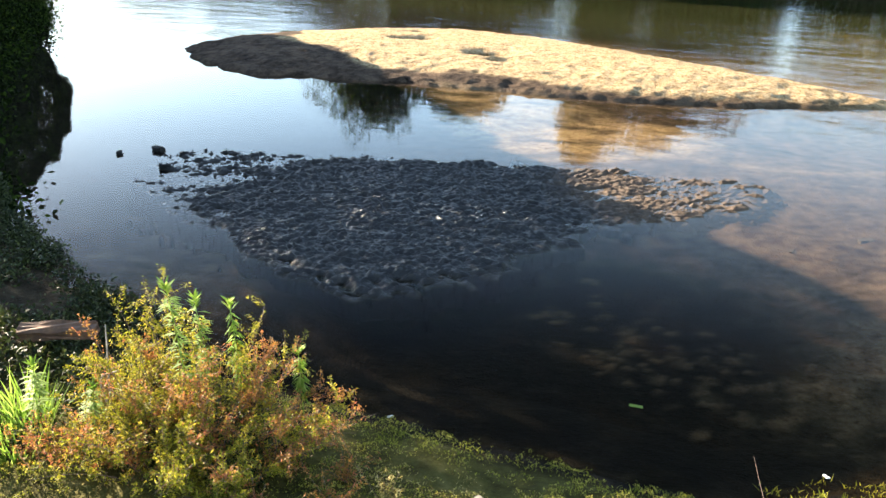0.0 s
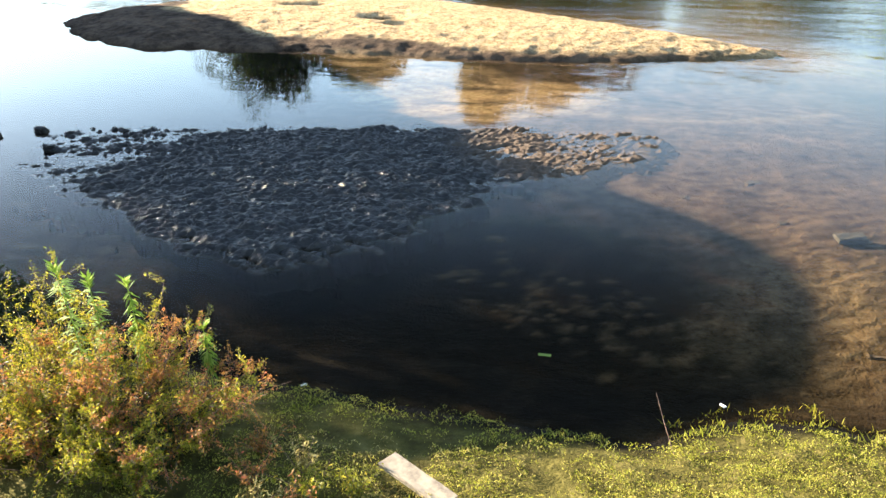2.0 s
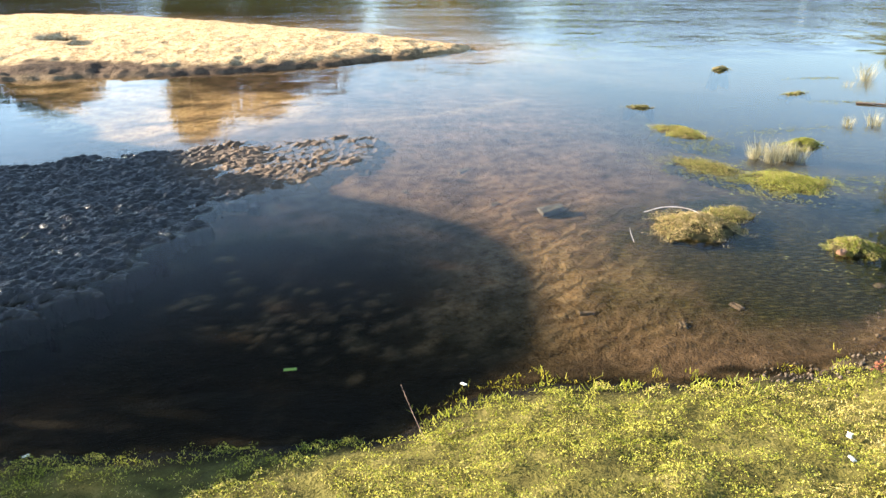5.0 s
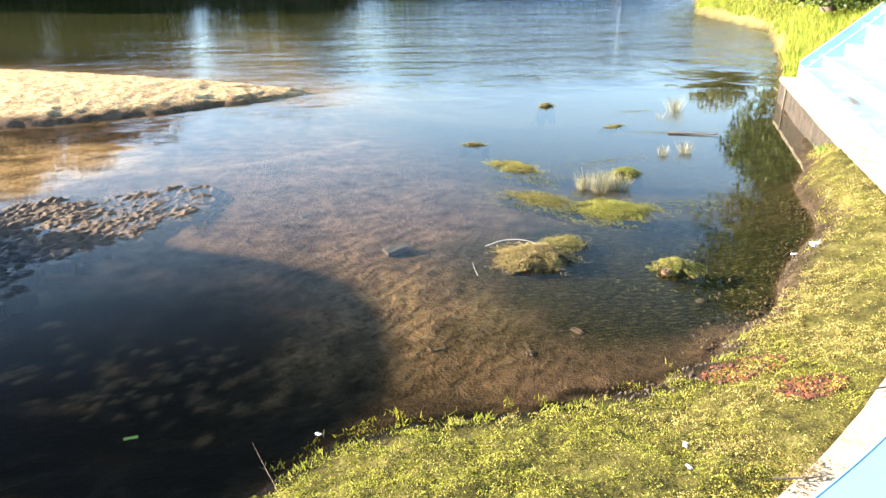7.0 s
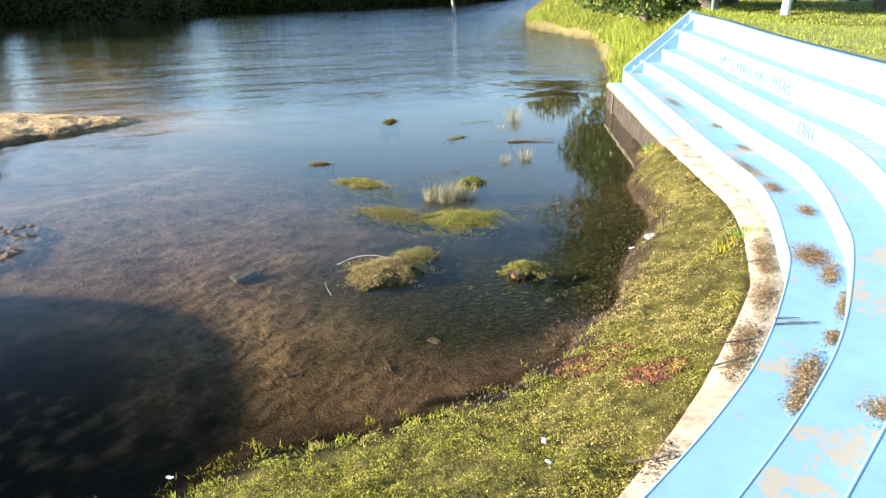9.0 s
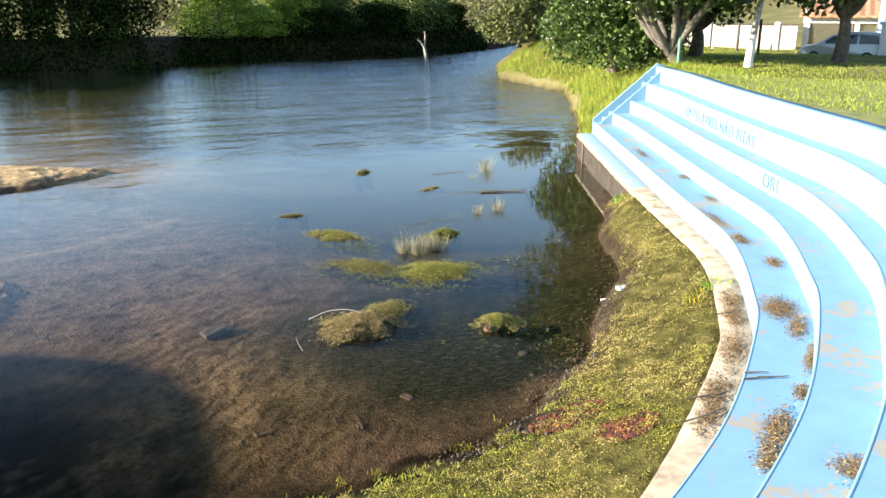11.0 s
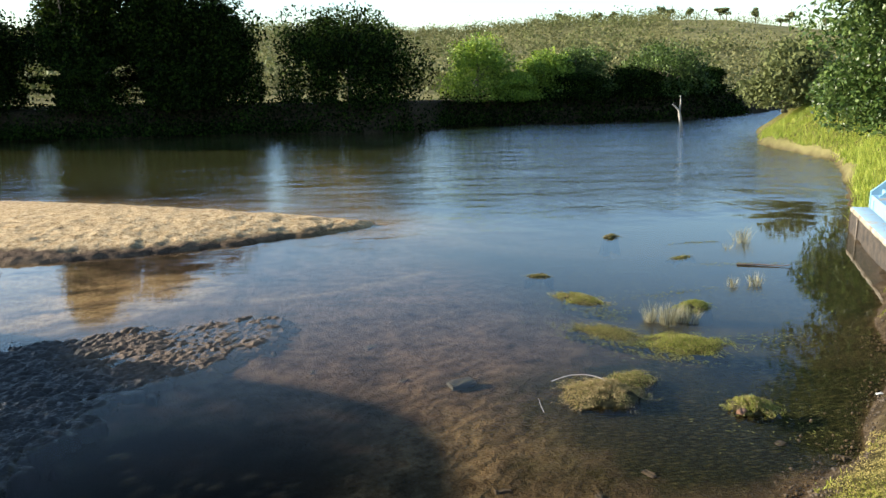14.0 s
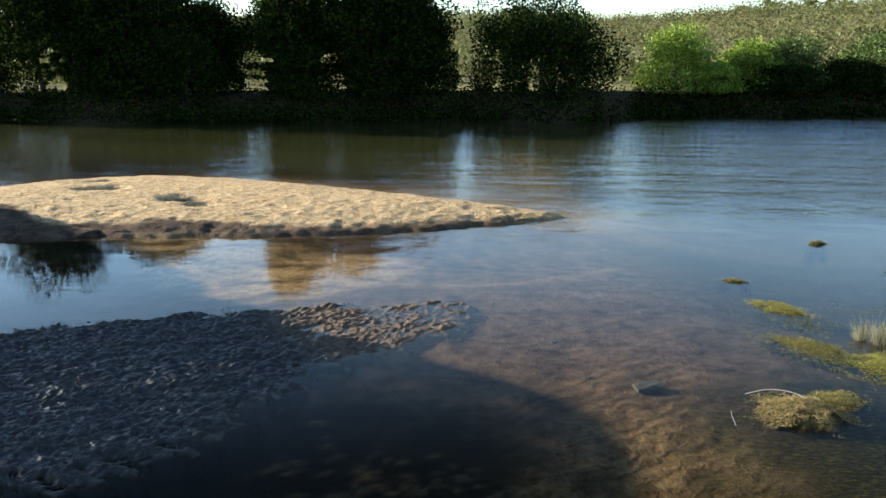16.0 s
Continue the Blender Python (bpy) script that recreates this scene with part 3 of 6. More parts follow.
    kinds = {
        "depth": np.where((land < 0) & (far < 0), np.clip(deep, 0, 1), 0.0),
        "sand": np.clip(0.13 * scuff + smooth01((bar - rim) / 0.5) + 0.75 * np.exp(-np.clip(-bar, 0, None) / 3.0) * smooth01((y + 0.42 * x - 26.2) / 2.5) * (0.5 + fbm(x * 0.7, y * 1.4, 44)) + 0.62 * smooth01((shoal + 0.3) / 0.9) * smooth01((fbm(x * 1.1, y * 2.6, 68) - 0.12) / 0.6) + 0.22 * smooth01((0.45 - streak) / 0.5)
                        + 0.35 * np.exp(-(((x - 2.5) / 1.6) ** 2 + ((y - 10.6) / 2.3) ** 2)) * fbm(x * 2, y * 2, 63), 0, 1),
        "ripple": rip_zone,
        # near-black ragged band along the water's edge
        "dark_fringe": smooth01((land + 0.2 + 0.25 * np.exp(-((x - 0.9) / 1.2) ** 2) + 1.0 * (fbm(x * 2.2, y * 2.2, 72) - 0.5)) / 0.3) * smooth01((x + 5.0) / 1.5) * (1 - smooth01((x - 5.0) / 1.5)) * (land < 1.5),
        "soil": np.clip(1.5 * np.clip(pits - 0.15, 0, 1) * (bar > 0) + smooth01((land + 0.25 + 0.45 * np.exp(-((x - 2.4) / 2.2) ** 2) * fbm(x * 2, y * 2, 66)) / 0.4) + smooth01((far + 0.5) / 0.6), 0, 1),
        "turf": np.clip(turf * (1 - smooth01((-6.0 - x) / 2.5)) + past * turf, 0, 1),
        "dry": np.clip(smooth01((far - 3) / 4) + smooth01((land - 6) / 6) * past + 0.7 * past * (1 - smooth01((land - 0.5) / 0.5)) * smooth01(land / 0.1) * smooth01((y - 27) / 6), 0, 1),
        # tree shade and dark reflections at left put into bed colour; dark shore strip
        "shaded_pool": np.where((land < 0) & (far < 0), np.clip(np.maximum(np.maximum(1.7 * shaded_pool, 1.2 * left), smooth01((land + 0.7 + 0.9 * (fbm(x * 1.5, y * 1.5, 67) - 0.5)) / 0.5) * (1 - smooth01((x - 4.5) / 1.5)) * (x > -8)), 0, 1) * (1 - smooth01((bar + 0.4) / 0.5)), 0.0),
        "weed": np.clip(1.5 * np.exp(-(((x - 6.4 + 0.4 * wob * 4) / 3.2) ** 2 + ((y - 11.0) / 2.6) ** 2) ** 2) * (0.72 + 0.4 * smooth01((fbm(x * 2.3, y * 2.3, 61) - 0.3) / 0.3)) + 0.95 * blue, 0, 1) * (land < 0),
    }
    return z, kinds


def axis(parts, lo, hi, grow=1.13):
    """Grid lines: even steps through the given stretches, then growing steps to lo and hi."""
    v = [parts[0][0]]
    for a, b, s in parts:
        v += list(np.linspace(a, b, int(round((b - a) / s)) + 1)[1:])
    s = parts[-1][2]
    while v[-1] < hi:
        s *= grow
        v.append(v[-1] + s)
    s = parts[0][2]
    while v[0] > lo:
        s *= grow
        v.insert(0, v[0] - s)
    return np.array(v)


def build_ground():
    gx = axis([(-30, -23, 0.2), (-23, 13, 0.095), (13, 36, 0.25)], -690, 690)
    gy = axis([(1.5, 5, 0.25), (5, 18, 0.09), (18, 22, 0.12), (22, 30, 0.085), (30, 38, 0.14), (38, 90, 0.7)], -290, 1400)
    X, Y = np.meshgrid(gx, gy)
    Z, kinds = terrain(X, Y)
    ny, nx = X.shape
    i, j = np.meshgrid(np.arange(ny - 1), np.arange(nx - 1), indexing="ij")
    k = i * nx + j
    me = np_mesh("ground", np.stack([X, Y, Z], -1), np.stack([k, k + 1, k + nx + 1, k + nx], -1).reshape(-1, 4), True)
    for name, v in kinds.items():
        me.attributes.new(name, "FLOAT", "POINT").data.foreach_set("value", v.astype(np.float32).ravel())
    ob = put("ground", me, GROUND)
    tagged(ob, "sandy river bed, sand bar, grassy banks and dry hills", "ground", kind="structure")


build_ground()


def build_water():
    gx, gy = np.linspace(-690, 690, 24), np.linspace(0.5, 900, 24)
    X, Y = np.meshgrid(gx, gy)
    i, j = np.meshgrid(np.arange(23), np.arange(23), indexing="ij")
    k = i * 24 + j
    me = np_mesh("water", np.stack([X, Y, 0 * X], -1), np.stack([k, k + 1, k + 25, k + 24], -1).reshape(-1, 4), True)
    tagged(put("water", me, WATER), "clear shallow river water mirroring trees and sky", "water", kind="structure")


build_water()


def build_mud():
    gx, gy = np.arange(-13.8, 0.6, 0.034), np.arange(8.8, 18.0, 0.027)
    X, Y = np.meshgrid(gx, gy)
    d = signed(MUDFLAT, X, Y) + 0.55 + 0.7 * (fbm(X * 1.1, Y * 1.6, 71) - 0.5) + 0.9 * (fbm((X * 0.94 - Y * 0.34) * 1.8, (X * 0.34 + Y * 0.94) * 5.0, 79, 2) - 0.5)
    # clods drawn out along the old current
    u, v = X * 0.77 + Y * 0.64, -X * 0.64 + Y * 0.77
    clod = fbm(u * 6.5, v * 15.0, 73, 3)
    end = smooth01((X + 4.4) / 2.4)
    low = smooth01((-8.2 - X + 0.25 * (Y - 11)) / 3.5)
    fine = fbm(u * 11.0, v * 19.0, 77, 2)
    Z = -0.34 + 0.39 * smooth01((d + 1.1) / 1.9) + (0.13 + 0.06 * low) * (clod - 0.5) * smooth01((d + 1.0) / 1.2) * (1 - 0.5 * end) - 0.05 * end - 0.065 * low + 0.085 * (fine - 0.5) + 0.10 * (fbm(u * 1.1, v * 2.6, 75, 2) - 0.5)
    tail = smooth01((X + 0.6 * (Y - 15) + 3.6) / 2.0)
    Z = np.where(Z < -0.03, -0.03 + (Z + 0.03) * (12 - 10.5 * tail), Z)
    Z = np.maximum(np.where(d < -1.0, -1.2, Z), -1.2)
    ny, nx = X.shape
    i, j = np.meshgrid(np.arange(ny - 1), np.arange(nx - 1), indexing="ij")
    k = (i * nx + j)
    F = np.stack([k, k + 1, k + nx + 1, k + nx], -1).reshape(-1, 4)
    F = F[(Z.ravel()[F] > -1.1).any(1)]
    me = np_mesh("mud_flat", np.stack([X, Y, Z], -1), F, True)
    me.attributes.new("tail", "FLOAT", "POINT").data.foreach_set("value", tail.astype(np.float32).ravel())
    # paler colour over the mud's sunlit end, whatever its height
    me.attributes.new("dry_lit", "FLOAT", "POINT").data.foreach_set("value", (smooth01((X + 5.2) / 2.0) * smooth01((Y + 0.8 * X - 11.0) / 2.0)).astype(np.float32).ravel())
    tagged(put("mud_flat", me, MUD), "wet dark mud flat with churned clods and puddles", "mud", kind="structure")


build_mud()

# ---- terrace seats of the river bank ----
KC, KS = curve_through(KERB, 0.25)
KD = np.gradient(KC, axis=0)
KD /= np.linalg.norm(KD, axis=1, keepdims=True)
KN = np.stack([KD[:, 1], -KD[:, 0]], -1)
S_END = KS - KS[-1]
# distance of each riser behind the kerb's edge, along the line from near to far
TIER = [np.interp(S_END, [-60, -25, -21.4, -18.5, -14, -8, -3, 0], row) for row in (
    [0.37, 0.38, 0.52, 0.42, 0.46, 0.54, 0.57, 0.57], [1.06, 1.08, 1.22, 1.12, 1.2, 1.27, 1.29, 1.08], [1.72, 1.75, 1.86, 1.78, 1.8, 1.83, 1.92, 1.66],
    [2.25, 2.28, 2.36, 2.3, 2.29, 2.3, 2.4, 2.2], [2.72, 2.75, 2.82, 2.77, 2.74, 2.7, 2.86, 2.66])]
SOFT = np.hanning(13) / np.hanning(13).sum()
TIER = [np.convolve(np.pad(t, 6, mode="edge"), SOFT, "valid") for t in TIER]
LEVEL = [0.8, 1.24, 1.62, 2.06, 2.66, 3.21]
RISE = 0.44


def sweep(name, profile, material_, parent, label="", smooth=False, a=0, b=None):
    """A strip along the kerb line; profile: rows of (distance behind the kerb's edge, height)."""
    V = np.stack([np.c_[KC + KN * np.reshape(np.broadcast_to(o, KS.shape), (-1, 1)), np.broadcast_to(z, KS.shape)] for o, z in profile])
    V = V[:, a:b]
    n, m = V.shape[:2]
    i, j = np.meshgrid(np.arange(n - 1), np.arange(m - 1), indexing="ij")
    k = i * m + j
    F = np.stack([k, k + 1, k + m + 1, k + m], -1).reshape(-1, 4)
    return put(name, np_mesh(name, V, F, smooth), material_, parent, label)


def build_terrace():
    root = new("terrace_seating")
    root.location = (KC[60][0], KC[60][1], 0)
    tagged(root, "curved stepped river terrace in worn blue paint", "terrace", kind="structure")
    inv = root.matrix_world.inverted()
    made = []
    rng = np.random.default_rng(3)
    chip = 0.02 * (fbm(KS * 2.3, KS * 0, 91) - 0.5)
    drip = 0.05 * (fbm(KS * 1.7, KS * 0 + 3, 92) - 0.5)
    made.append(sweep("kerb", [(0.025 + chip, -0.6), (0.025 + chip, KERB_TOP - 0.12 + drip)], STAINED, None, "dark water-stained concrete kerb face"))
    made.append(sweep("kerb_lip", [(0.03 + chip, KERB_TOP - 0.14 + drip), (0.0 + chip, KERB_TOP - 0.13 + drip), (0.0 + chip, KERB_TOP - 0.03), (0.03 + chip, KERB_TOP - 0.005)], PALE, None, "pale chipped concrete kerb lip"))
    cut = int(np.abs(S_END + 9.0).argmin())
    for a, b, mat_, lab in ((0, cut + 1, PALE, "bare pale concrete kerb top strewn with dirt"), (cut, len(KS), WALK, "worn blue-grey kerb top strewn with dirt")):
        made.append(sweep("kerb_walk", [(0.025 + chip, KERB_TOP - 0.03), (0.03 + chip, KERB_TOP), (TIER[0] + 0.02, KERB_TOP)], mat_, None, lab, False, a, b))
    for n in range(5):
        z0, z1 = LEVEL[n], LEVEL[n + 1]
        o = TIER[n]
        back = o + (0.03 if n < 4 else 0.3)
        made.append(sweep("riser", [(o, z0 - 0.03), (o, z1 - 0.012), (o + 0.012, z1 + 0.002), (back, z1 + 0.002), (back, z1 - 0.05)], RISER, None, "pale blue painted riser"))
        if n < 4:
            made.append(sweep("tread", [(back - 0.01, z1), (TIER[n + 1] + 0.02, z1)], TREAD, None, "worn blue painted seat"))
    # the stepped end
    e, d, nrm = KC[-1], KD[-1], KN[-1]
    m = Matrix(((nrm[0], d[0], 0, e[0]), (nrm[1], d[1], 0, e[1]), (0, 0, 1, 0), (0, 0, 0, 1)))
    off = [float(t[-1]) for t in TIER]
    for n in range(4):
        z1 = LEVEL[n + 1]
        bm = box(bmesh.new(), off[n] + 0.3, off[n + 1] + 0.01, -0.55, -0.1, z1 - 0.02, z1 + 0.2, m, 0.01)
        made.append(part("half_step", bm, RISER))
    for a, b, w in ((-0.1, 0.04, 0.1), (-0.66, -0.56, -0.12)):
        bm = bmesh.new()
        prof = [(off[0] - 0.02, KERB_TOP - 0.4), (off[0] - 0.02, KERB_TOP + RISE + w), (off[4] + 0.05, LEVEL[5] + w), (off[4] + 0.3, LEVEL[5] + w * 0.3), (off[4] + 0.3, KERB_TOP - 0.4)]
        f0 = [bm.verts.new((x, a, z)) for x, z in prof]
        f1 = [bm.verts.new((x, b, z)) for x, z in prof]
        bm.faces.new(f0)
        bm.faces.new(f1[::-1])
        for q in range(5):
            bm.faces.new((f0[q], f1[q], f1[(q + 1) % 5], f0[(q + 1) % 5]))
        bmesh.ops.recalc_face_normals(bm, faces=bm.faces)
        bmesh.ops.transform(bm, matrix=m, verts=bm.verts)
        made.append(part("end_wall", bm, RISER))
    bm = box(bmesh.new(), 0.0, off[0], -0.02, 0.03, -0.6, KERB_TOP - 0.002, m)
    made.append(part("kerb_end", bm, CONCRETE))
    bm = box(bmesh.new(), -0.03, 0.012, -1.62, -1.5, -0.3, KERB_TOP - 0.09, m, 0.008)
    made.append(part("drain_slot", bm, BARK, None, "dark rusty drain strip"))
    for ob in made:
        ob.parent = root
        ob.matrix_parent_inverse = Matrix.Translation(-root.location)


build_terrace()


LAWN_FALL = [(0.28, -0.03), (0.6, -0.04), (1.5, -0.09), (3, -0.18), (6, -0.34), (10, -0.44), (16, -0.48), (26, -0.52), (45, -0.6), (80, -0.7)]


def build_lawn():
    rows = LAWN_FALL
    o, z = TIER[4], LEVEL[5] - 0.12
    V = np.stack([np.c_[KC + KN * (o + a)[:, None], np.full_like(KS, z + b)] for a, b in rows])
    n, m = V.shape[:2]
    i, j = np.meshgrid(np.arange(n - 1), np.arange(m - 1), indexing="ij")
    k = i * m + j
    me = np_mesh("lawn", V, np.stack([k, k + 1, k + m + 1, k + m], -1).reshape(-1, 4), True)
    return tagged(put("lawn", me, TURF), "sunlit yellow-green lawn above the terrace", "lawn", kind="structure")


TURF = simple("turf", [(0.25, (0.09, 0.1, 0.02)), (0.5, (0.2, 0.21, 0.045)), (0.8, (0.34, 0.31, 0.1))], 2.5, 0.9, 0.8, 14, 0.04)
build_lawn()


# ---- plants ----
def leaf_quads(rng, centre, size, up=0.0, slim=0.45):
    """A diamond-shaped leaf at each centre, turned at random; up: how far it stands upright."""
    n = len(centre)
    a = rng.normal(size=(n, 3))
    a[:, 2] = a[:, 2] * (1 - up) + up * np.abs(rng.normal(size=n)) * 2
    a /= np.linalg.norm(a, axis=1, keepdims=True)
    b = np.cross(a, rng.normal(size=(n, 3)))
    b /= np.linalg.norm(b, axis=1, keepdims=True) + 1e-9
    s = (np.broadcast_to(size, n) * rng.uniform(0.7, 1.3, n))[:, None]
    V = np.stack([centre - a * s * 0.5, centre + b * s * slim * 0.5, centre + a * s * 0.5, centre - b * s * slim * 0.5], 1)
    return V.reshape(-1, 3), np.arange(4 * n).reshape(n, 4)


def crown_points(rng, blobs, count):
    """Points spread over the shells of many lobes (x, y, z, rx, ry, rz)."""
    b = np.asarray(blobs, float)
    w = (b[:, 3] * b[:, 4]) ** 0.9
    pick = rng.choice(len(b), count, p=w / w.sum())
    d = rng.normal(size=(count, 3))
    d /= np.linalg.norm(d, axis=1, keepdims=True)
    r = rng.uniform(0.25, 1.0, count) ** 0.4 * (0.85 + 0.3 * rng.random(count))
    return b[pick, :3] + d * b[pick, 3:] * r[:, None]


def lobes(rng, centre, radius, count, size=(0.28, 0.5), full=2.0):
    """Lobes that fill an uneven dome round the centre; full: how square its shoulders are."""
    out = []
    for _ in range(count):
        d = rng.normal(size=3)
        d /= (np.hypot(d[0], d[1]) ** full + abs(d[2]) ** full) ** (1 / full)
        r = rng.uniform(0.35, 0.85)
        s = rng.uniform(*size)
        c = np.array(centre) + d * np.array(radius) * r
        out.append((*c, radius[0] * s, radius[1] * s, radius[2] * s * 0.9))
    return out


# bearing, half its width and top of the gaps between the trunks on the far bank
FAR_GAPS = ((-27.5, 0.9, 6.4), (-14.8, 1.25, 6.6), (-9.7, 0.9, 6.2), (-0.3, 0.6, 6.6), (2.0, 0.45, 6.2), (4.6, 0.45, 6.0))


def in_opening(P, openings):
    bearing = np.degrees(np.arctan2(P[:, 0], P[:, 1]))
    hit = np.zeros(len(P), bool)
    for g, w, top in openings:
        rise = np.clip((P[:, 2] - 1.0) / (top - 1.0), 0, 1.3)
        ragged = w * (0.25 + 1.5 * fbm(P[:, 2] * 1.1, P[:, 2] * 0 + g, 97)) * np.sqrt(np.clip(1.15 - rise ** 3, 0, 1)) + 0.25 * (fbm(P[:, 2] * 3.0, P[:, 0] * 1.5 + P[:, 1], 98) - 0.5)
        hit |= np.abs(bearing - g) < ragged
    sprigs = fbm(P[:, 0] * 2.2 + P[:, 1], P[:, 2] * 2.6, 99, 2) > 0.6
    return hit & ~sprigs


def make_tree(name, base, height, width, leaf, count, leaf_mat, seed, label, trunk=0.16, fork=0.25, low=0.18, trunk_mat=None, lean=(0, 0), lobe_count=26, full=2.0, openings=()):
    rng = np.random.default_rng(seed)
    root = new(name)
    root.location = base
    tagged(root, label, "tree")
    top = np.array([lean[0], lean[1], height])
    paths = []
    stem = [(lean[0] * t * 0.4 + 0.1 * math.sin(3 * t + seed), lean[1] * t * 0.4 + 0.1 * math.cos(4 * t), height * fork * t - 0.25 * (t == 0), trunk * (1.25 - 0.5 * t)) for t in np.linspace(0, 1, 6)]
    paths.append(stem)
    tip = np.array(stem[-1][:3])
    c = np.array([lean[0] * 0.7, lean[1] * 0.7, height * (low + (1 - low) * 0.52)])
    rad = np.array([width / 2, width / 2, height * (1 - low) * 0.5])
    bl = lobes(rng, c, rad * 0.78, lobe_count, (0.22, 0.55) if full < 2.5 else (0.26, 0.42), full)
    if low == 0.0:
        bl += [(width * 0.38 * math.cos(k) * rng.uniform(0.6, 1), width * 0.38 * math.sin(k) * rng.uniform(0.6, 1), height * rng.uniform(0.12, 0.3), width * 0.16, width * 0.16, height * 0.18) for k in range(22)]
    for k in range(9):
        g = np.array(bl[k][:3])
        mid = (tip + g) / 2 + rng.normal(size=3) * 0.06 * height
        t = np.linspace(0, 1, 6)[:, None]
        q = (1 - t) ** 2 * tip + 2 * t * (1 - t) * mid + t ** 2 * g
        paths.append(np.c_[q, trunk * (0.6 - 0.5 * t[:, 0])])
    V, F = tube_np(paths, 7)
    put("trunk", np_mesh("trunk", V, F, True), trunk_mat or BARK, root)
    P = crown_points(rng, bl, count)
    P[:, 2] = np.maximum(P[:, 2], height * low * 0.6 + 0.3 * rng.random(len(P)))
    if openings:
        P = P[~in_opening(P + np.array(base), openings)]
    V, F = leaf_quads(rng, P, leaf, 0.0, 0.5)
    put("crown", np_mesh("crown", V, F), leaf_mat, root)
    return root


def ground_z(x, y):
    return float(terrain(np.array([float(x)]), np.array([float(y)]))[0][0])


def far_trees():
    # x, y, height, width, kind (0 dark, 1 light green)
    rows = [(-72, 80, 6, 12, 0), (-60, 79, 6.5, 11, 0), (-41.5, 77.5, 17.2, 15.5, 0), (-30.5, 76.5, 13.6, 14, 0), (-17.4, 78, 17.2, 11, 0), (-10.6, 77, 14.2, 9.5, 0),
            (-5.2, 77.5, 11.4, 9.6, 0), (6.9, 79, 10.6, 17.5, 0), (20.4, 81.5, 7.4, 9.2, 1), (28.2, 82.5, 6.2, 7.8, 1), (32.6, 83.5, 6.4, 9.2, 2), (42.8, 84.9, 6.6, 13, 2),
            (-53, 77, 5.5, 9, 0), (-36, 73.5, 7.5, 10, 0), (-47, 74.5, 7, 9, 0), (-26, 74, 6.5, 9, 0), (-16, 74.5, 5.5, 9, 0), (-8, 75, 5, 7, 0), (-37, 82, 12.5, 13, 0), (-26, 80, 10.5, 11, 0),
            (-17, 82, 11, 12, 0), (-9.5, 82, 10, 9, 0), (24.2, 80.6, 3.4, 6, 1), (31, 81.2, 3.2, 8, 0), (38.2, 82.6, 3.8, 8, 0), (46, 85.6, 4.2, 7, 0), (50.5, 88.6, 3.6, 5, 0)]
    for n, (x, y, h, w, kind) in enumerate(rows):
        t = make_tree("tree", (x, y, ground_z(x, y) - 0.1), h, w, 0.36 if h > 8 else 0.28, (32000 if h > 12 else 24000) if h > 8 else 12000, (LEAF_FAR_SHADE, LEAF_LIME, LEAF_MID)[kind], 100 + n,
                      "sunlit light green tree on the far bank" if kind else "dense tree on the far bank, its shade put into near-black leaves",
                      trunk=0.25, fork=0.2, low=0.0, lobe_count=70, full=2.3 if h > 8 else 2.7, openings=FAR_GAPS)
        t["group"] = "trees on the far bank"


far_trees()


def shade_tree(at, mid, half_w, half_h, full, depth, ragged, across, seed):
    """A tall dense tree whose close crown throws one clear shadow."""
    rng = np.random.default_rng(seed)
    z = ground_z(*at) - 0.1
    root = new("tree")
    root.location = (at[0], at[1], z)
    tagged(root, "tall dense dark tree on the near river bank", "tree", "trees on the near bank")
    paths = [[(0, 0, -0.2, 0.45), (0.1, 0, 1.5, 0.36), (0.05, 0.1, mid - z - half_h * 0.5, 0.3)]]
    for k in range(7):
        a = rng.uniform(-0.8, 0.8)
        end = np.array([across[0] * a * half_w, across[1] * a * half_w, mid - z + half_h * rng.uniform(-0.2, 0.6)])
        start = np.array([0.05, 0.1, mid - z - half_h * rng.uniform(0.5, 0.8)])
        t = np.linspace(0, 1, 5)[:, None]
        paths.append(np.c_[start + (end - start) * t + np.array([0, 0, 0.5]) * t * (1 - t), 0.2 - 0.14 * t[:, 0]])
    V, F = tube_np(paths, 7)
    put("trunk", np_mesh("trunk", V, F, True), BARK, root)
    count = int(2600 * half_w * half_h)
    a, b = rng.uniform(0, 2 * np.pi, count), rng.uniform(-1, 1, count)
    rim = np.where(rng.random(count) < 0.5, rng.uniform(0.965, 1.0, count), np.sqrt(rng.random(count)))
    uneven = 1.0 + ragged * ((fbm(np.cos(a) * 5 + 9, np.sin(a) * 5 + seed, seed) - 0.5) * 2 + (rng.random(count) - 0.5) * (ragged > 0.05))
    c, s_ = np.cos(a), np.sin(a)
    reach = rim * uneven / (np.abs(c) ** full + np.abs(s_) ** full) ** (1 / full)
    away = np.array([across[1], -across[0]])
    d = b * depth * np.clip(1.15 - rim ** 4, 0.15, 1)
    P = np.stack([across[0] * c * reach * half_w + away[0] * d, across[1] * c * reach * half_w + away[1] * d, mid - z + s_ * reach * half_h - d * math.tan(radians(SUN_EL))], -1)
    P[:, 2] = np.maximum(P[:, 2], 0.4)
    V, F = leaf_quads(rng, P, 0.23, 0.0, 0.65)
    put("crown", np_mesh("crown", V, F), LEAF_FAR_SHADE, root)


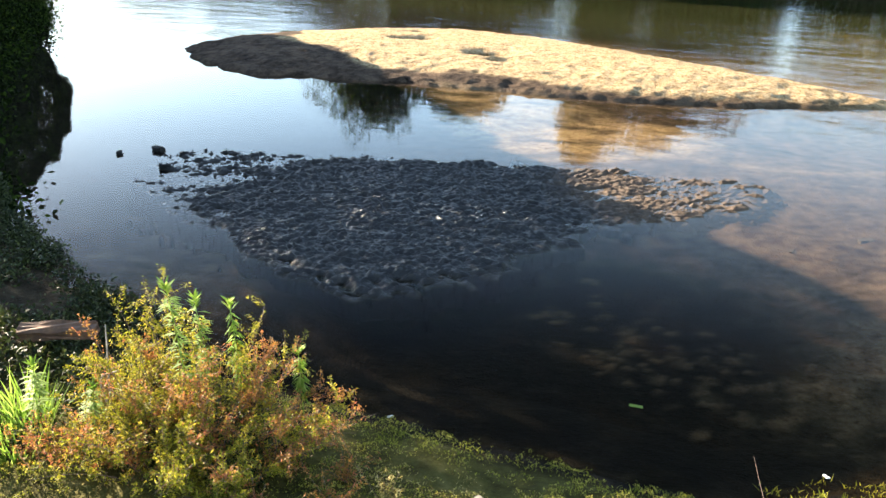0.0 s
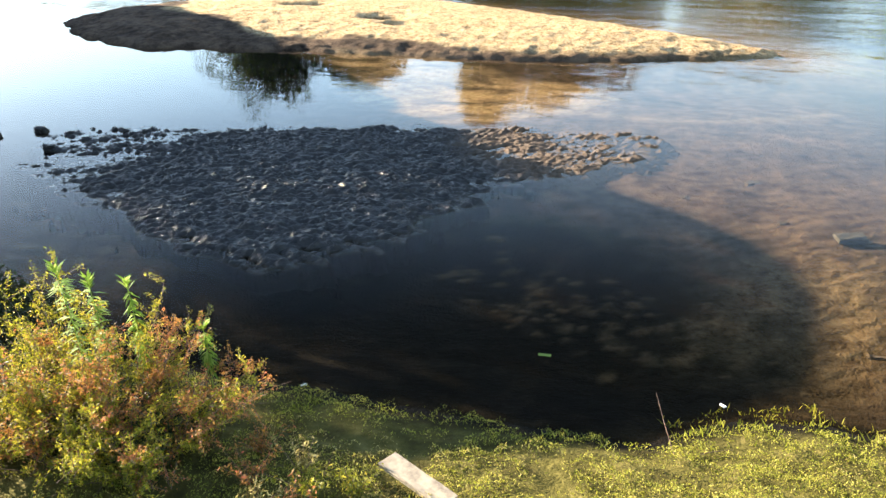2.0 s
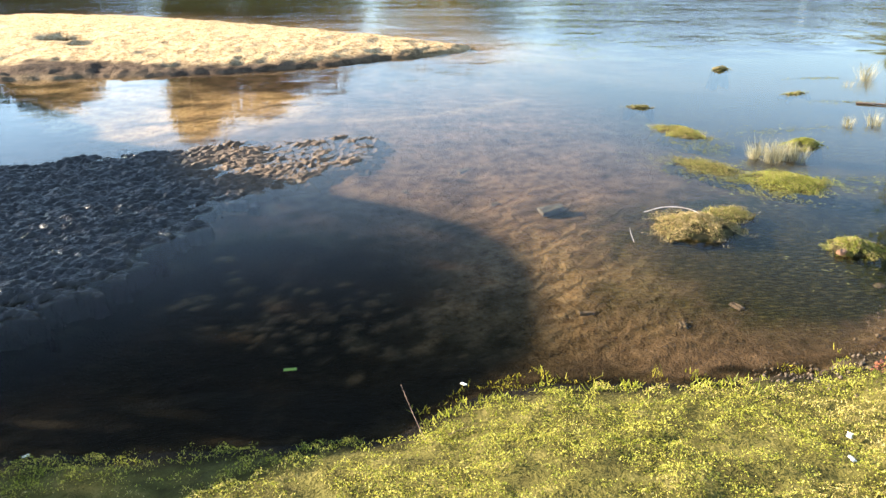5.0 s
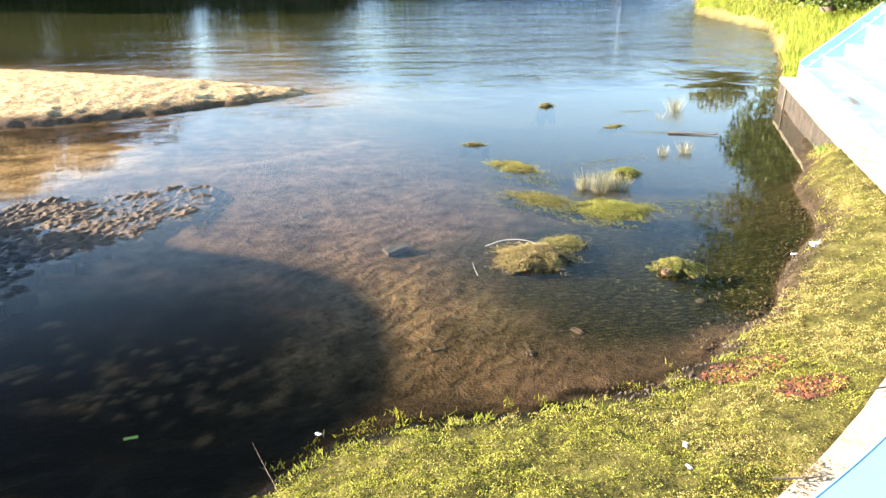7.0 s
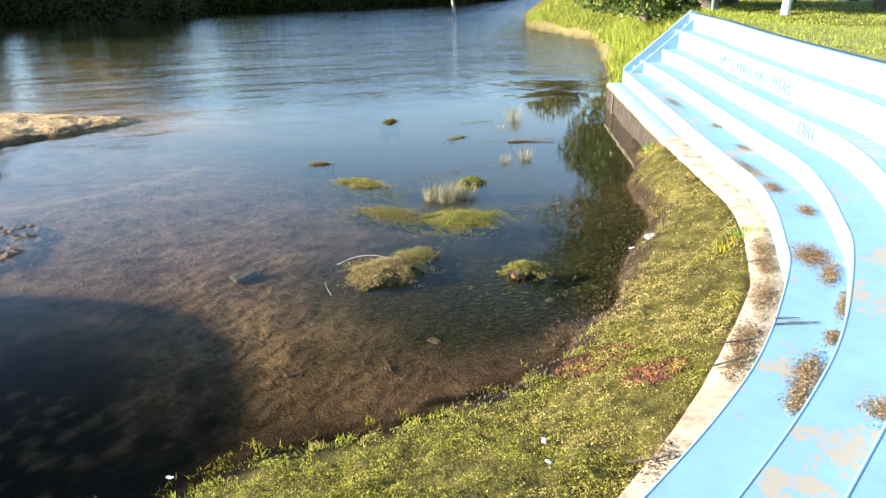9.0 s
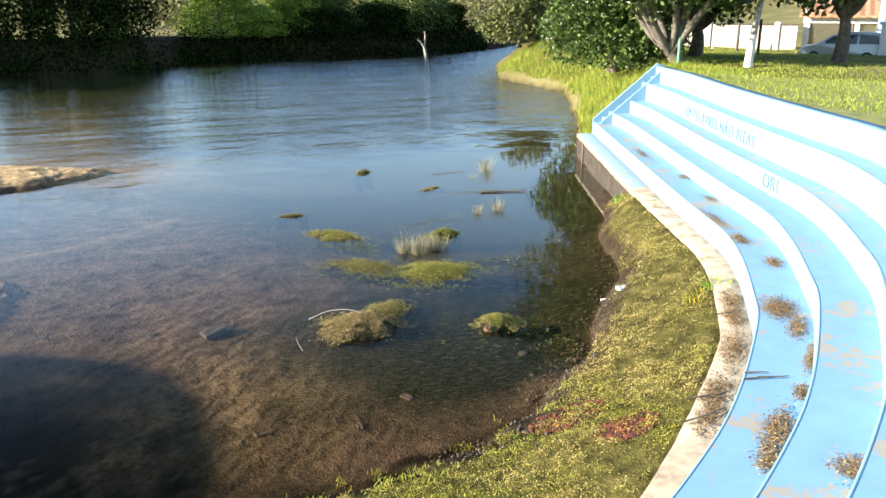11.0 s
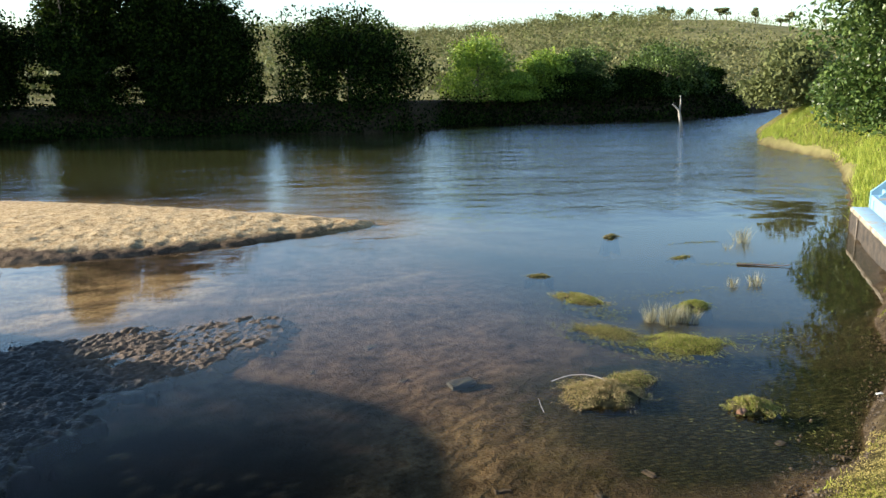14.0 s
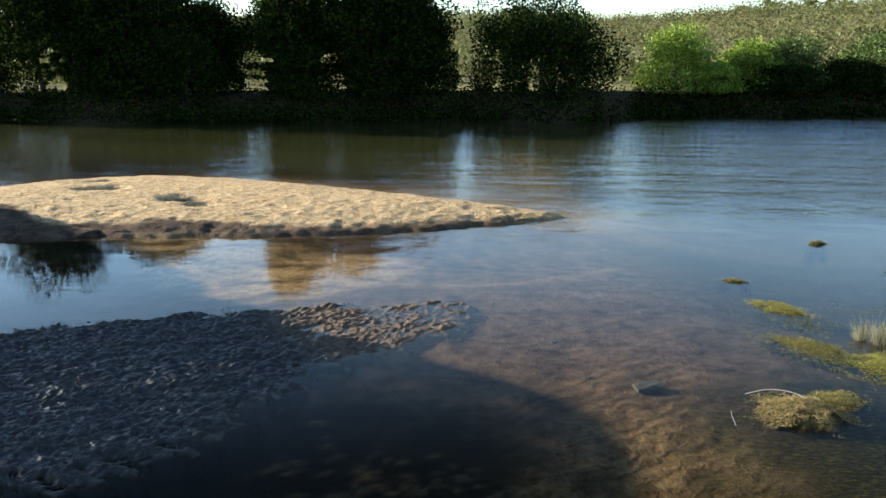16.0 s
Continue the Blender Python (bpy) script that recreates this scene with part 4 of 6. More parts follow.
def left_trees():
    # x, y, level of the tree's top, width
    rows = [(-34.5, 22.5, 9.2, 6), (-33.4, 18.5, 8.4, 7.5), (-39.5, 30.2, 8.4, 5), (-43.8, 34.2, 7.0, 5), (-52, 40.5, 7.4, 6), (-32.9, 14.7, 7.0, 7), (-31, 10.5, 6.3, 7), (-21.5, 9.0, 4.0, 6), (-42.5, 19.2, 10.4, 8)]
    for n, (x, y, top, w) in enumerate(rows):
        z = ground_z(x, y) - 0.1
        make_tree("tree", (x, y, z), top - z, w, 0.36, 10000, LEAF_FAR_SHADE, 200 + n, "dark leafy tree on the near river bank", trunk=0.2, low=0.04, lobe_count=34)["group"] = "trees on the near bank"
    # the tall trees between the sun and the lagoon: place across and level of the crown's middle, half its width and height, fullness, depth, raggedness
    towards, across = np.array([SUN_DIR.x, SUN_DIR.y]) / math.cos(radians(SUN_EL)), np.array([SUN_DIR.y, -SUN_DIR.x]) / math.cos(radians(SUN_EL))
    for n, (u, mid, half_w, half_h, full, depth, ragged) in enumerate([(7.85, 11.42, 5.25, 3.76, 4.5, 2.6, 0.012), (12.36, 8.5, 3.32, 4.6, 2.8, 2.4, 0.012), (15.4, 6.2, 4.45, 5.02, 1.65, 2.4, 0.14), (-1.5, 9.9, 4.8, 3.8, 3.0, 2.6, 0.012)]):
        at = towards * 52 + across * u
        shade_tree(at, mid, half_w, half_h, full, depth, ragged, across, 230 + n)
    rng = np.random.default_rng(77)
    n = 46000
    shore = np.asarray(SHORE[:6])[::-1]
    y = rng.uniform(9.5, 52, n)
    x = np.interp(y, shore[:, 1], shore[:, 0]) - rng.normal(0.9, 0.9, n)
    z = np.maximum(terrain(x, y)[0], 0) + np.abs(rng.normal(0, 0.45, n)) * smooth01((y - 9) / 8) + 0.05
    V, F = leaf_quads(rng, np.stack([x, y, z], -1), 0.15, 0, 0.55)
    tagged(put("bank_growth", np_mesh("bank_growth", V, F), LEAF_FAR_SHADE), "dark leafy growth overhanging the near bank", "undergrowth", kind="stuff")


left_trees()


def right_trees():
    make_tree("tree", (27.6, 27.0, 2.6), 10.6, 14.5, 0.25, 52000, LEAF_MANGO, 301, "broad glossy green shade tree forking low above the lawn", trunk=0.36, fork=0.06, low=0.14, trunk_mat=PALE_BARK, lean=(-1.6, 0.6), lobe_count=60)
    make_tree("tree", (27.3, 31.2, 2.4), 6.4, 8.0, 0.23, 22000, LEAF_MANGO, 304, "leafy green tree with boughs down to the grass", trunk=0.3, fork=0.2, low=0.0, lobe_count=40)
    make_tree("tree", (38, 55, 2.3), 5.5, 8, 0.4, 5000, LEAF_OLIVE, 305, "dry olive green tree on the river bank", trunk=0.2, low=0.0)
    make_tree("tree", (44, 62, 2.3), 6, 9, 0.45, 5000, LEAF_OLIVE, 306, "dry olive green tree on the river bank", trunk=0.2, low=0.0)
    make_tree("tree", (36.5, 44, 2.4), 3.4, 5.5, 0.25, 5000, LEAF_OLIVE, 307, "dry olive green tree on the river bank", trunk=0.2, low=0.0)
    make_tree("tree", (31.5, 30, 2.5), 7.5, 9, 0.32, 7000, LEAF_MANGO, 302, "broad glossy green shade tree on the lawn", trunk=0.35, fork=0.22, low=0.15)
    make_tree("tree", (34.5, 24, 2.5), 7.5, 9, 0.32, 7000, LEAF_MANGO, 303, "broad glossy green shade tree on the lawn", trunk=0.3, fork=0.3, low=0.26)


right_trees()


def hill_scrub(name, seed, count, size, leaf_mat, label, lo, thick):
    rng = np.random.default_rng(seed)
    az = np.radians(rng.uniform(-45, 62, count))
    r = 100 + 380 * rng.random(count) ** 0.8
    x, y = r * np.sin(az), r * np.cos(az)
    ok = (signed(FAR_LAND, x, y) > 9) | ((signed(NEAR_LAND, x, y) > 6) & (r > 80) & (az < 0.75))
    ok &= fbm(x * 0.02, y * 0.02, seed) > rng.uniform(lo, lo + 0.4, count)
    ok &= ~((az > 0.47) & (r > 230) & (rng.random(count) < 0.85))
    x, y, r = x[ok], y[ok], r[ok]
    z = terrain(x, y)[0]
    s = rng.uniform(*size, len(x))
    d = rng.normal(size=(len(x), thick, 3)) * (s[:, None, None] * np.array([0.5, 0.5, 0.38]))
    P = np.stack([x, y, z + s * 0.45], -1)[:, None] + d
    V, F = leaf_quads(rng, P.reshape(-1, 3), np.repeat(s * 0.17, thick), 0, 0.8)
    tagged(put(name, np_mesh(name, V, F), leaf_mat), label, "scrub", kind="stuff")


hill_scrub("dry_scrub", 5, 9000, (1.4, 4.0), LEAF_HILL, "dry grey-tan scrub scattered over the hillside", 0.16, 46)
hill_scrub("green_scrub", 6, 5600, (1.8, 5.0), LEAF_OLIVE, "olive green scrub scattered over the hillside", 0.28, 50)


def undergrowth():
    """Overhanging growth down the far bank; its near-black leaves carry the bank's shade."""
    rng = np.random.default_rng(23)
    n = 64000
    x = rng.uniform(-75, 56, n)
    shore = np.asarray(FAR_LAND[1:-3])
    y = np.interp(x, shore[:, 0], shore[:, 1]) + rng.normal(0.8, 1.0, n)
    z = np.maximum(terrain(x, y)[0], 0) + np.abs(rng.normal(0, 0.5, n)) + 0.1
    back = rng.random(n) < 0.4
    y = np.where(back, y + 5, y)
    z = np.where(back, z + np.abs(rng.normal(0, 1.5, n)) * (fbm(x * 0.3, 0 * x, 96) > 0.42), z)
    keep = ~((x > 12) & (x < 15.5) & (rng.random(n) < 0.8))
    keep &= ~(in_opening(np.stack([x, y, z], -1), FAR_GAPS) & (z > 2.7))
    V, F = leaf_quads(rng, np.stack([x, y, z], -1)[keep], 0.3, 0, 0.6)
    tagged(put("undergrowth", np_mesh("undergrowth", V, F), LEAF_FAR_SHADE), "growth on the far bank, its shade put into near-black leaves", "undergrowth", kind="stuff")


undergrowth()


def near_grass():
    """Low creeping growth: leafy clumps with bare soil between, taller blades along the water."""
    rng = np.random.default_rng(9)
    n = 1120000
    x, y = rng.uniform(-6, 15.5, n), rng.uniform(3.2, 16.5, n)
    land = signed(NEAR_LAND, x, y)
    kd = line_dist(KC, x, y)
    cover = 0.55 * fbm(x * 1.3, y * 1.3, 81) + 0.45 * fbm(x * 6.5, y * 6.5, 82, 2)
    ragged = 0.14 + 1.3 * np.clip(fbm(x * 2.6, y * 2.6, 88) - 0.36, 0, 0.5) * smooth01((x + 2.5) / 2.0) * (1 - 0.6 * smooth01((x - 5.5) / 2.0))
    ok = (land > ragged) & (land < 6) & ((kd > 0.06) | (x < -8)) & (cover > rng.uniform(0.33, 0.55, n) + 0.13 * smooth01((x - 7.0) / 2.5))
    ok &= ~((line_dist(KC + KN * 1.6, x, y) < 1.56))
    x, y, land, cover = x[ok], y[ok], land[ok], cover[ok]
    lift = np.clip((fbm(x * 6.5, y * 6.5, 82, 2) - 0.38) * 0.3, 0.0, 0.11)
    P = np.stack([x, y, terrain(x, y)[0] + 0.008 + lift * rng.uniform(0.3, 1.0, len(x))], -1)
    dry = (fbm(x * 1.1, y * 1.1, 84) + 0.36 * smooth01((x - 6.0) / 3.0) - 0.12 * smooth01((4.0 - x) / 4.0)) > rng.uniform(0.38, 0.8, len(x))
    V, F = leaf_quads(rng, P[~dry], rng.uniform(0.014, 0.03, int((~dry).sum())), 0.6, 0.42)
    tagged(put("ground_cover", np_mesh("ground_cover", V, F), LEAF_GRASS), "low sunlit yellow-green growth on the bank", "grass", kind="stuff")
    V, F = leaf_quads(rng, P[dry], rng.uniform(0.014, 0.034, int(dry.sum())), 0.5, 0.3)
    tagged(put("dry_ground_cover", np_mesh("dry_ground_cover", V, F), LEAF_DRYCOVER), "dry straw-brown growth among the green", "grass", kind="stuff")
    m = 200000
    x, y = rng.uniform(-3.5, 15.5, m), rng.uniform(5.5, 16.5, m)
    land = signed(NEAR_LAND, x, y) + 0.5 * (fbm(x * 0.9, y * 0.9, 5) - 0.5)
    tall = fbm(x * 3.5, y * 3.5, 86, 2)
    bare = 1.1 * np.clip(fbm(x * 2.6, y * 2.6, 88) - 0.4, 0, 0.5)
    ok = (land > 0.04 + bare) & (land < 0.75) & (tall > rng.uniform(0.46, 0.66, m)) & (rng.random(m) < np.where(land < 0.3, 0.8, 0.25))
    ok |= (land > -0.35) & (land < 0.3) & (x > 0.2) & (x < 5.5) & (fbm(x * 4.5, y * 4.5, 92, 2) > rng.uniform(0.55, 0.8, m))
    x, y, land, tall = x[ok], y[ok], land[ok], tall[ok]
    L = rng.uniform(0.04, 0.12, len(x)) * 0.6 * np.clip(2.2 * tall, 0.4, 1.5) * np.where(x > 0.5, 1.0, 0.6) * np.where(x > 8, 0.6, 1.0)
    lean = rng.normal(size=(len(x), 2)) * 0.45
    a = rng.uniform(0, np.pi, len(x))
    w = 0.004 + 0.005 * rng.random(len(x))
    side = np.stack([np.cos(a) * w, np.sin(a) * w, 0 * a], -1)
    p = np.stack([x, y, np.maximum(terrain(x, y)[0], -0.05) - 0.005], -1)
    tip = np.c_[lean * L[:, None], L]
    V = np.stack([p - side, p + side, p + 0.55 * tip + side * 0.8, p + tip * [1.15, 1.15, 1.0], p + 0.55 * tip - side * 0.8], 1).reshape(-1, 3)
    k = np.arange(len(x))[:, None] * 5
    F = np.concatenate([k + [0, 1, 2], k + [0, 2, 4], k + [4, 2, 3]])
    tagged(put("waterside_grass", np_mesh("waterside_grass", V, F), LEAF_EDGE), "taller yellow-green grass along the water's edge", "grass", kind="stuff")


near_grass()




def bank_grass():
    """Long grass on the bank beyond the terrace and on the lawn."""
    rng = np.random.default_rng(19)
    n = 215000
    x, y = rng.uniform(17, 46, n), rng.uniform(6, 58, n)
    land = signed(NEAR_LAND, x, y)
    along = (x - END[0]) * ALONG[0] + (y - END[1]) * ALONG[1]
    across = (x - END[0]) * ALONG[1] - (y - END[1]) * ALONG[0]
    lawn = (along <= 0.3) & (line_dist(KC + KN * (TIER[4] + 0.45)[:, None], x, y) > 0.0) & (across > 3.7)
    lawn &= line_dist(KC, x, y) > 3.6
    ok = ((along > 0.3) & (land > 0.05 + 1.4 * (fbm(x * 0.7, y * 0.7, 85) - 0.3) * smooth01((y - 26) / 8))) | lawn
    ok &= rng.random(n) < np.where(along > 0.3, np.clip(1.3 - land / 14, 0.25, 1), 0.6)
    x, y, along, land = x[ok], y[ok], along[ok], land[ok]
    z = np.where(along > 0.3, np.maximum(terrain(x, y)[0], np.where(land > 4.5, 2.7, -9)), LEVEL[5] - 0.13 + np.interp(line_dist(KC[::4], x, y) - 2.75, *np.array(LAWN_FALL).T))
    L = np.where(along > 0.3, rng.uniform(0.2, 0.5, len(x)) * np.clip(1.25 - land / 6.5, 0.25, 1), rng.uniform(0.05, 0.15, len(x)))
    lean = rng.normal(size=(len(x), 2)) * 0.35
    a = rng.uniform(0, np.pi, len(x))
    side = np.stack([np.cos(a), np.sin(a), 0 * a], -1) * (0.011 + 0.01 * rng.random(len(x)))[:, None]
    p = np.stack([x, y, z - 0.02], -1)
    V = np.stack([p - side, p + side, p + np.c_[lean * L[:, None], L]], 1).reshape(-1, 3)
    me = np_mesh("long_grass", V, np.arange(len(V)).reshape(-1, 3))
    tagged(put("long_grass", me, LEAF_BANK), "long sunlit grass on the river bank and lawn", "grass", kind="stuff")


bank_grass()


# ---- plants at the water's edge ----
def make_bush():
    rng = np.random.default_rng(12)
    root = new("bush")
    root.location = (-4.6, 4.7, 0.3)
    tagged(root, "straggly bush with yellow-green and reddish leaves", "bush")
    paths, green, red = [], [], []
    for k in range(190):
        b = np.array([rng.uniform(-0.95, 0.78), rng.uniform(-0.5, 0.6), 0])
        edge = max(abs(b[0]) / 0.95, 0.2)
        h = rng.uniform(0.55, 1.05) * (1.15 - 0.4 * edge)
        if k < 26:
            b = np.array([rng.uniform(-0.55, 0.15), rng.uniform(-0.2, 0.5), 0])
            h = rng.uniform(1.1, 1.65)
        out = np.array([b[0] * 0.55 + rng.normal() * 0.2, b[1] * 0.5 + rng.normal() * 0.2, 1.0])
        t = np.linspace(0, 1, 9)[:, None]
        arch = rng.normal(size=3) * np.array([0.16, 0.16, 0.05])
        q = b + out * h * t + (np.array([b[0] * 0.3, b[1] * 0.3, -0.16]) + arch) * t ** 3
        paths.append(np.c_[q, 0.006 * (1.1 - 0.85 * t[:, 0])])
        # side sprigs, each with leaves in pairs along it
        kind = red if rng.random() < 0.38 else green
        for _ in range(10):
            f = rng.uniform(0.35, 1.0)
            base = np.array([np.interp(f, t[:, 0], q[:, i]) for i in range(3)])
            d = rng.normal(size=3) * 0.45 + np.array([b[0] * 0.4 + 0.12, b[1] * 0.3, 0.6])
            d *= rng.uniform(0.12, 0.28) / np.linalg.norm(d)
            u = np.linspace(0, 1, 4)[:, None]
            paths.append(np.c_[base + d * u, 0.0025 + 0 * u[:, 0]])
            m = 34
            c = base + d * rng.uniform(0.05, 1.05, m)[:, None] + rng.normal(size=(m, 3)) * 0.017
            (kind if rng.random() < 0.55 + 0.35 * f else green).append(c)
    V, F = tube_np([p for p in paths if len(p) == 9], 4)
    put("stem_tangle", np_mesh("stem_tangle", V, F), TWIG, root, "thin brown stems")["kind"] = "stuff"
    V, F = tube_np([p for p in paths if len(p) == 4], 3)
    put("sprig_tangle", np_mesh("sprig_tangle", V, F), TWIG, root)["kind"] = "stuff"
    # inner leaves in near-black green put the bush's inner shade into colour
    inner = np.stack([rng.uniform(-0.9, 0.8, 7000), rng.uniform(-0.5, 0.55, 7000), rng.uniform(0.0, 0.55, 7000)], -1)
    for nm, pts, mat_, lab, size in (("green_foliage", green, LEAF_BUSH, "small yellow-green leaves", 0.036), ("red_foliage", red, LEAF_RED, "small reddish leaves", 0.034), ("inner_shade_foliage", [inner], LEAF_CREEP_INNER, "inner leaves coloured dark for the bush's inner shade", 0.07)):
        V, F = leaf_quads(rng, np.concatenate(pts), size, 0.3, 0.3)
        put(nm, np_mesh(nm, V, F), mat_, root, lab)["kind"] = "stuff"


TWIG = simple("twig_bark", [(0.3, (0.1, 0.06, 0.045)), (0.7, (0.22, 0.14, 0.1))], 20, 0.8, 0.3, 80, 0.004)
LEAF_BUSH = leaf_material("bush_leaves", (0.07, 0.085, 0.008), (0.27, 0.275, 0.022), (0.56, 0.42, 0.06), 0.6, 0.42, 3.0)
make_bush()


def make_weed(x, y, z, top, seed, droop=0.5, size=0.15):
    """A tall stem with narrow drooping leaves on its upper part."""
    rng = np.random.default_rng(seed)
    root = new("weed")
    root.location = (x, y, z)
    tagged(root, "tall bright green weed with narrow drooping leaves", "weed", "tall weeds")
    h = top - z
    t = np.linspace(0, 1, 9)[:, None]
    bend = rng.normal(size=2) * 0.06
    q = np.c_[bend[0] * t ** 2, bend[1] * t ** 2, h * t]
    V, F = tube_np([np.c_[q, 0.007 * (1.1 - 0.7 * t[:, 0])]], 5)
    put("stem", np_mesh("stem", V, F), LEAF_WEED, root)
    n = 120
    tt = 1 - rng.random(n) ** 1.3 * 0.55
    a = rng.uniform(0, 2 * np.pi, n)
    c = np.stack([np.interp(tt, t[:, 0], q[:, i]) for i in range(3)], -1)
    L = size * rng.uniform(0.6, 1.2, n) * (1.25 - 0.5 * tt)
    d = np.stack([np.cos(a), np.sin(a), np.where(tt > 0.93, 1.0, -droop + 0 * a)], -1)
    d /= np.linalg.norm(d, axis=1, keepdims=True)
    side = np.stack([-np.sin(a), np.cos(a), 0 * a], -1) * 0.011
    tip = c + d * L[:, None]
    mid = c + d * L[:, None] * 0.5 + np.array([0, 0, 0.012])
    V = np.stack([c, mid + side, tip, mid - side], 1).reshape(-1, 3)
    put("leaves", np_mesh("leaves", V, np.arange(4 * n).reshape(n, 4)), LEAF_WEED, root)


for k, (x, y, z, top) in enumerate([(-4.9, 4.94, 0.35, 2.1), (-4.6, 5.34, 0.3, 1.78), (-4.15, 5.7, 0.25, 1.24), (-6.1, 4.25, 0.5, 1.3), (-5.65, 4.45, 0.5, 1.12), (-4.75, 5.05, 0.35, 1.95)]):
    make_weed(x, y, z, top, 40 + k, 0.9 if k in (1, 2) else 0.2)


def make_tuft(name, x, y, z, radius, height, count, leaf_mat, label, seed, width=0.008, category="grass"):
    rng = np.random.default_rng(seed)
    a, r = rng.uniform(0, 2 * np.pi, count), radius * np.sqrt(rng.random(count))
    p = np.stack([r * np.cos(a), r * np.sin(a), 0 * a - 0.03], -1)
    d = np.stack([np.cos(a) * 0.35 * r / radius + rng.normal(size=count) * 0.18, np.sin(a) * 0.35 * r / radius + rng.normal(size=count) * 0.18, np.ones(count)], -1)
    L = height * rng.uniform(0.5, 1.1, count)
    s = np.stack([-np.sin(a), np.cos(a), 0 * a], -1) * width
    m = p + d * L[:, None] * 0.55
    t = p + d * L[:, None] + np.stack([d[:, 0] * 0.5, d[:, 1] * 0.5, -0.1 + 0 * a], -1) * L[:, None] * 0.5
    V = np.stack([p - s, p + s, m + s * 0.8, m - s * 0.8, t], 1).reshape(-1, 3)
    k = np.arange(count)[:, None] * 5
    F = np.concatenate([k + [0, 1, 2], k + [0, 2, 3], k + [3, 2, 4]])
    ob = put(name, np_mesh(name, V, F), leaf_mat)
    ob.location = (x, y, z)
    return tagged(ob, label, category)


make_tuft("grass_tuft", -6.5, 4.4, 0.5, 0.3, 0.5, 130, LEAF_WEED, "bright green tuft of long grass on the bank", 61, 0.012)
make_tuft("grass_tuft", -6.15, 4.0, 0.5, 0.26, 0.42, 110, LEAF_WEED, "bright green tuft of long grass on the bank", 62, 0.012)


def small_weed(x, y, height, leaf_mat, seed):
    """A low branching plant with leafy sprigs."""
    rng = np.random.default_rng(seed)
    root = new("dry_weed")
    root.location = (x, y, ground_z(x, y) - 0.02)
    tagged(root, "low dry reddish weed in the grass", "weed", "low weeds beside the bush")
    paths, leaf = [], []
    t = np.linspace(0, 1, 6)[:, None]
    for _ in range(11):
        d = np.array([rng.normal() * 0.45, rng.normal() * 0.45, 1.0]) * height * rng.uniform(0.6, 1.1)
        q = d * t + np.array([0, 0, -0.12 * height]) * t ** 2 + rng.normal(size=3) * 0.02 * t
        paths.append(np.c_[q, 0.004 * (1.1 - 0.8 * t[:, 0])])
        f = rng.uniform(0.25, 1, 26)
        leaf.append(np.stack([np.interp(f, t[:, 0], q[:, i]) for i in range(3)], -1) + rng.normal(size=(26, 3)) * 0.025)
    V, F = tube_np(paths, 4)
    put("stem_tangle", np_mesh("stem_tangle", V, F), TWIG, root)["kind"] = "stuff"
    V, F = leaf_quads(rng, np.concatenate(leaf), 0.045, 0.3, 0.32)
    put("foliage", np_mesh("foliage", V, F), leaf_mat, root)["kind"] = "stuff"


for k, (x, y, h) in enumerate([(-3.1, 4.5, 0.4), (-2.75, 4.75, 0.34), (-2.5, 4.5, 0.36), (-3.25, 5.0, 0.3), (-2.9, 4.2, 0.42), (-2.2, 4.6, 0.26), (-2.55, 4.15, 0.34)]):
    small_weed(x, y, h, (LEAF_RED, LEAF_DRYCOVER, LEAF_BUSH)[k % 3], 70 + k)
make_tuft("kerb_weed", 10.35, 8.75, 0.62, 0.2, 0.32, 120, LEAF_WEED, "fresh green weed growing at the kerb", 81, 0.015, "weed")
make_tuft("kerb_weed", 9.9, 8.6, 0.6, 0.3, 0.24, 140, LEAF_BUSH, "olive green weed growing at the kerb", 82, 0.012, "weed")
make_tuft("kerb_weed", 14.3, 15.5, 0.3, 0.25, 0.3, 120, LEAF_WEED, "fresh green weed growing at the kerb", 83, 0.015, "weed")




def left_bank_plants():
    rng = np.random.default_rng(29)
    n = 150000
    x, y = rng.uniform(-16, -6.0, n), rng.uniform(3.5, 12, n)
    land = signed(NEAR_LAND, x, y)
    edge = np.exp(-((land - 0.05) / 0.3) ** 2)
    ok = (land > -0.35) & (fbm(x * 0.9, y * 0.9, 87) + 0.25 * edge * fbm(x * 2.6, y * 2.6, 86) > rng.uniform(0.3, 0.6, n))
    x, y = x[ok], y[ok]
    z = np.maximum(terrain(x, y)[0], 0.005) + 0.06 * np.abs(rng.normal(size=len(x))) * (0.6 + 2.4 * fbm(x * 2, y * 2, 88))
    V, F = leaf_quads(rng, np.stack([x, y, z], -1), 0.07, 0.2, 0.45)
    tagged(put("creepers", np_mesh("creepers", V, F), LEAF_CREEP_INNER), "dark low creepers on the shaded muddy bank", "creepers", kind="stuff")


left_bank_plants()


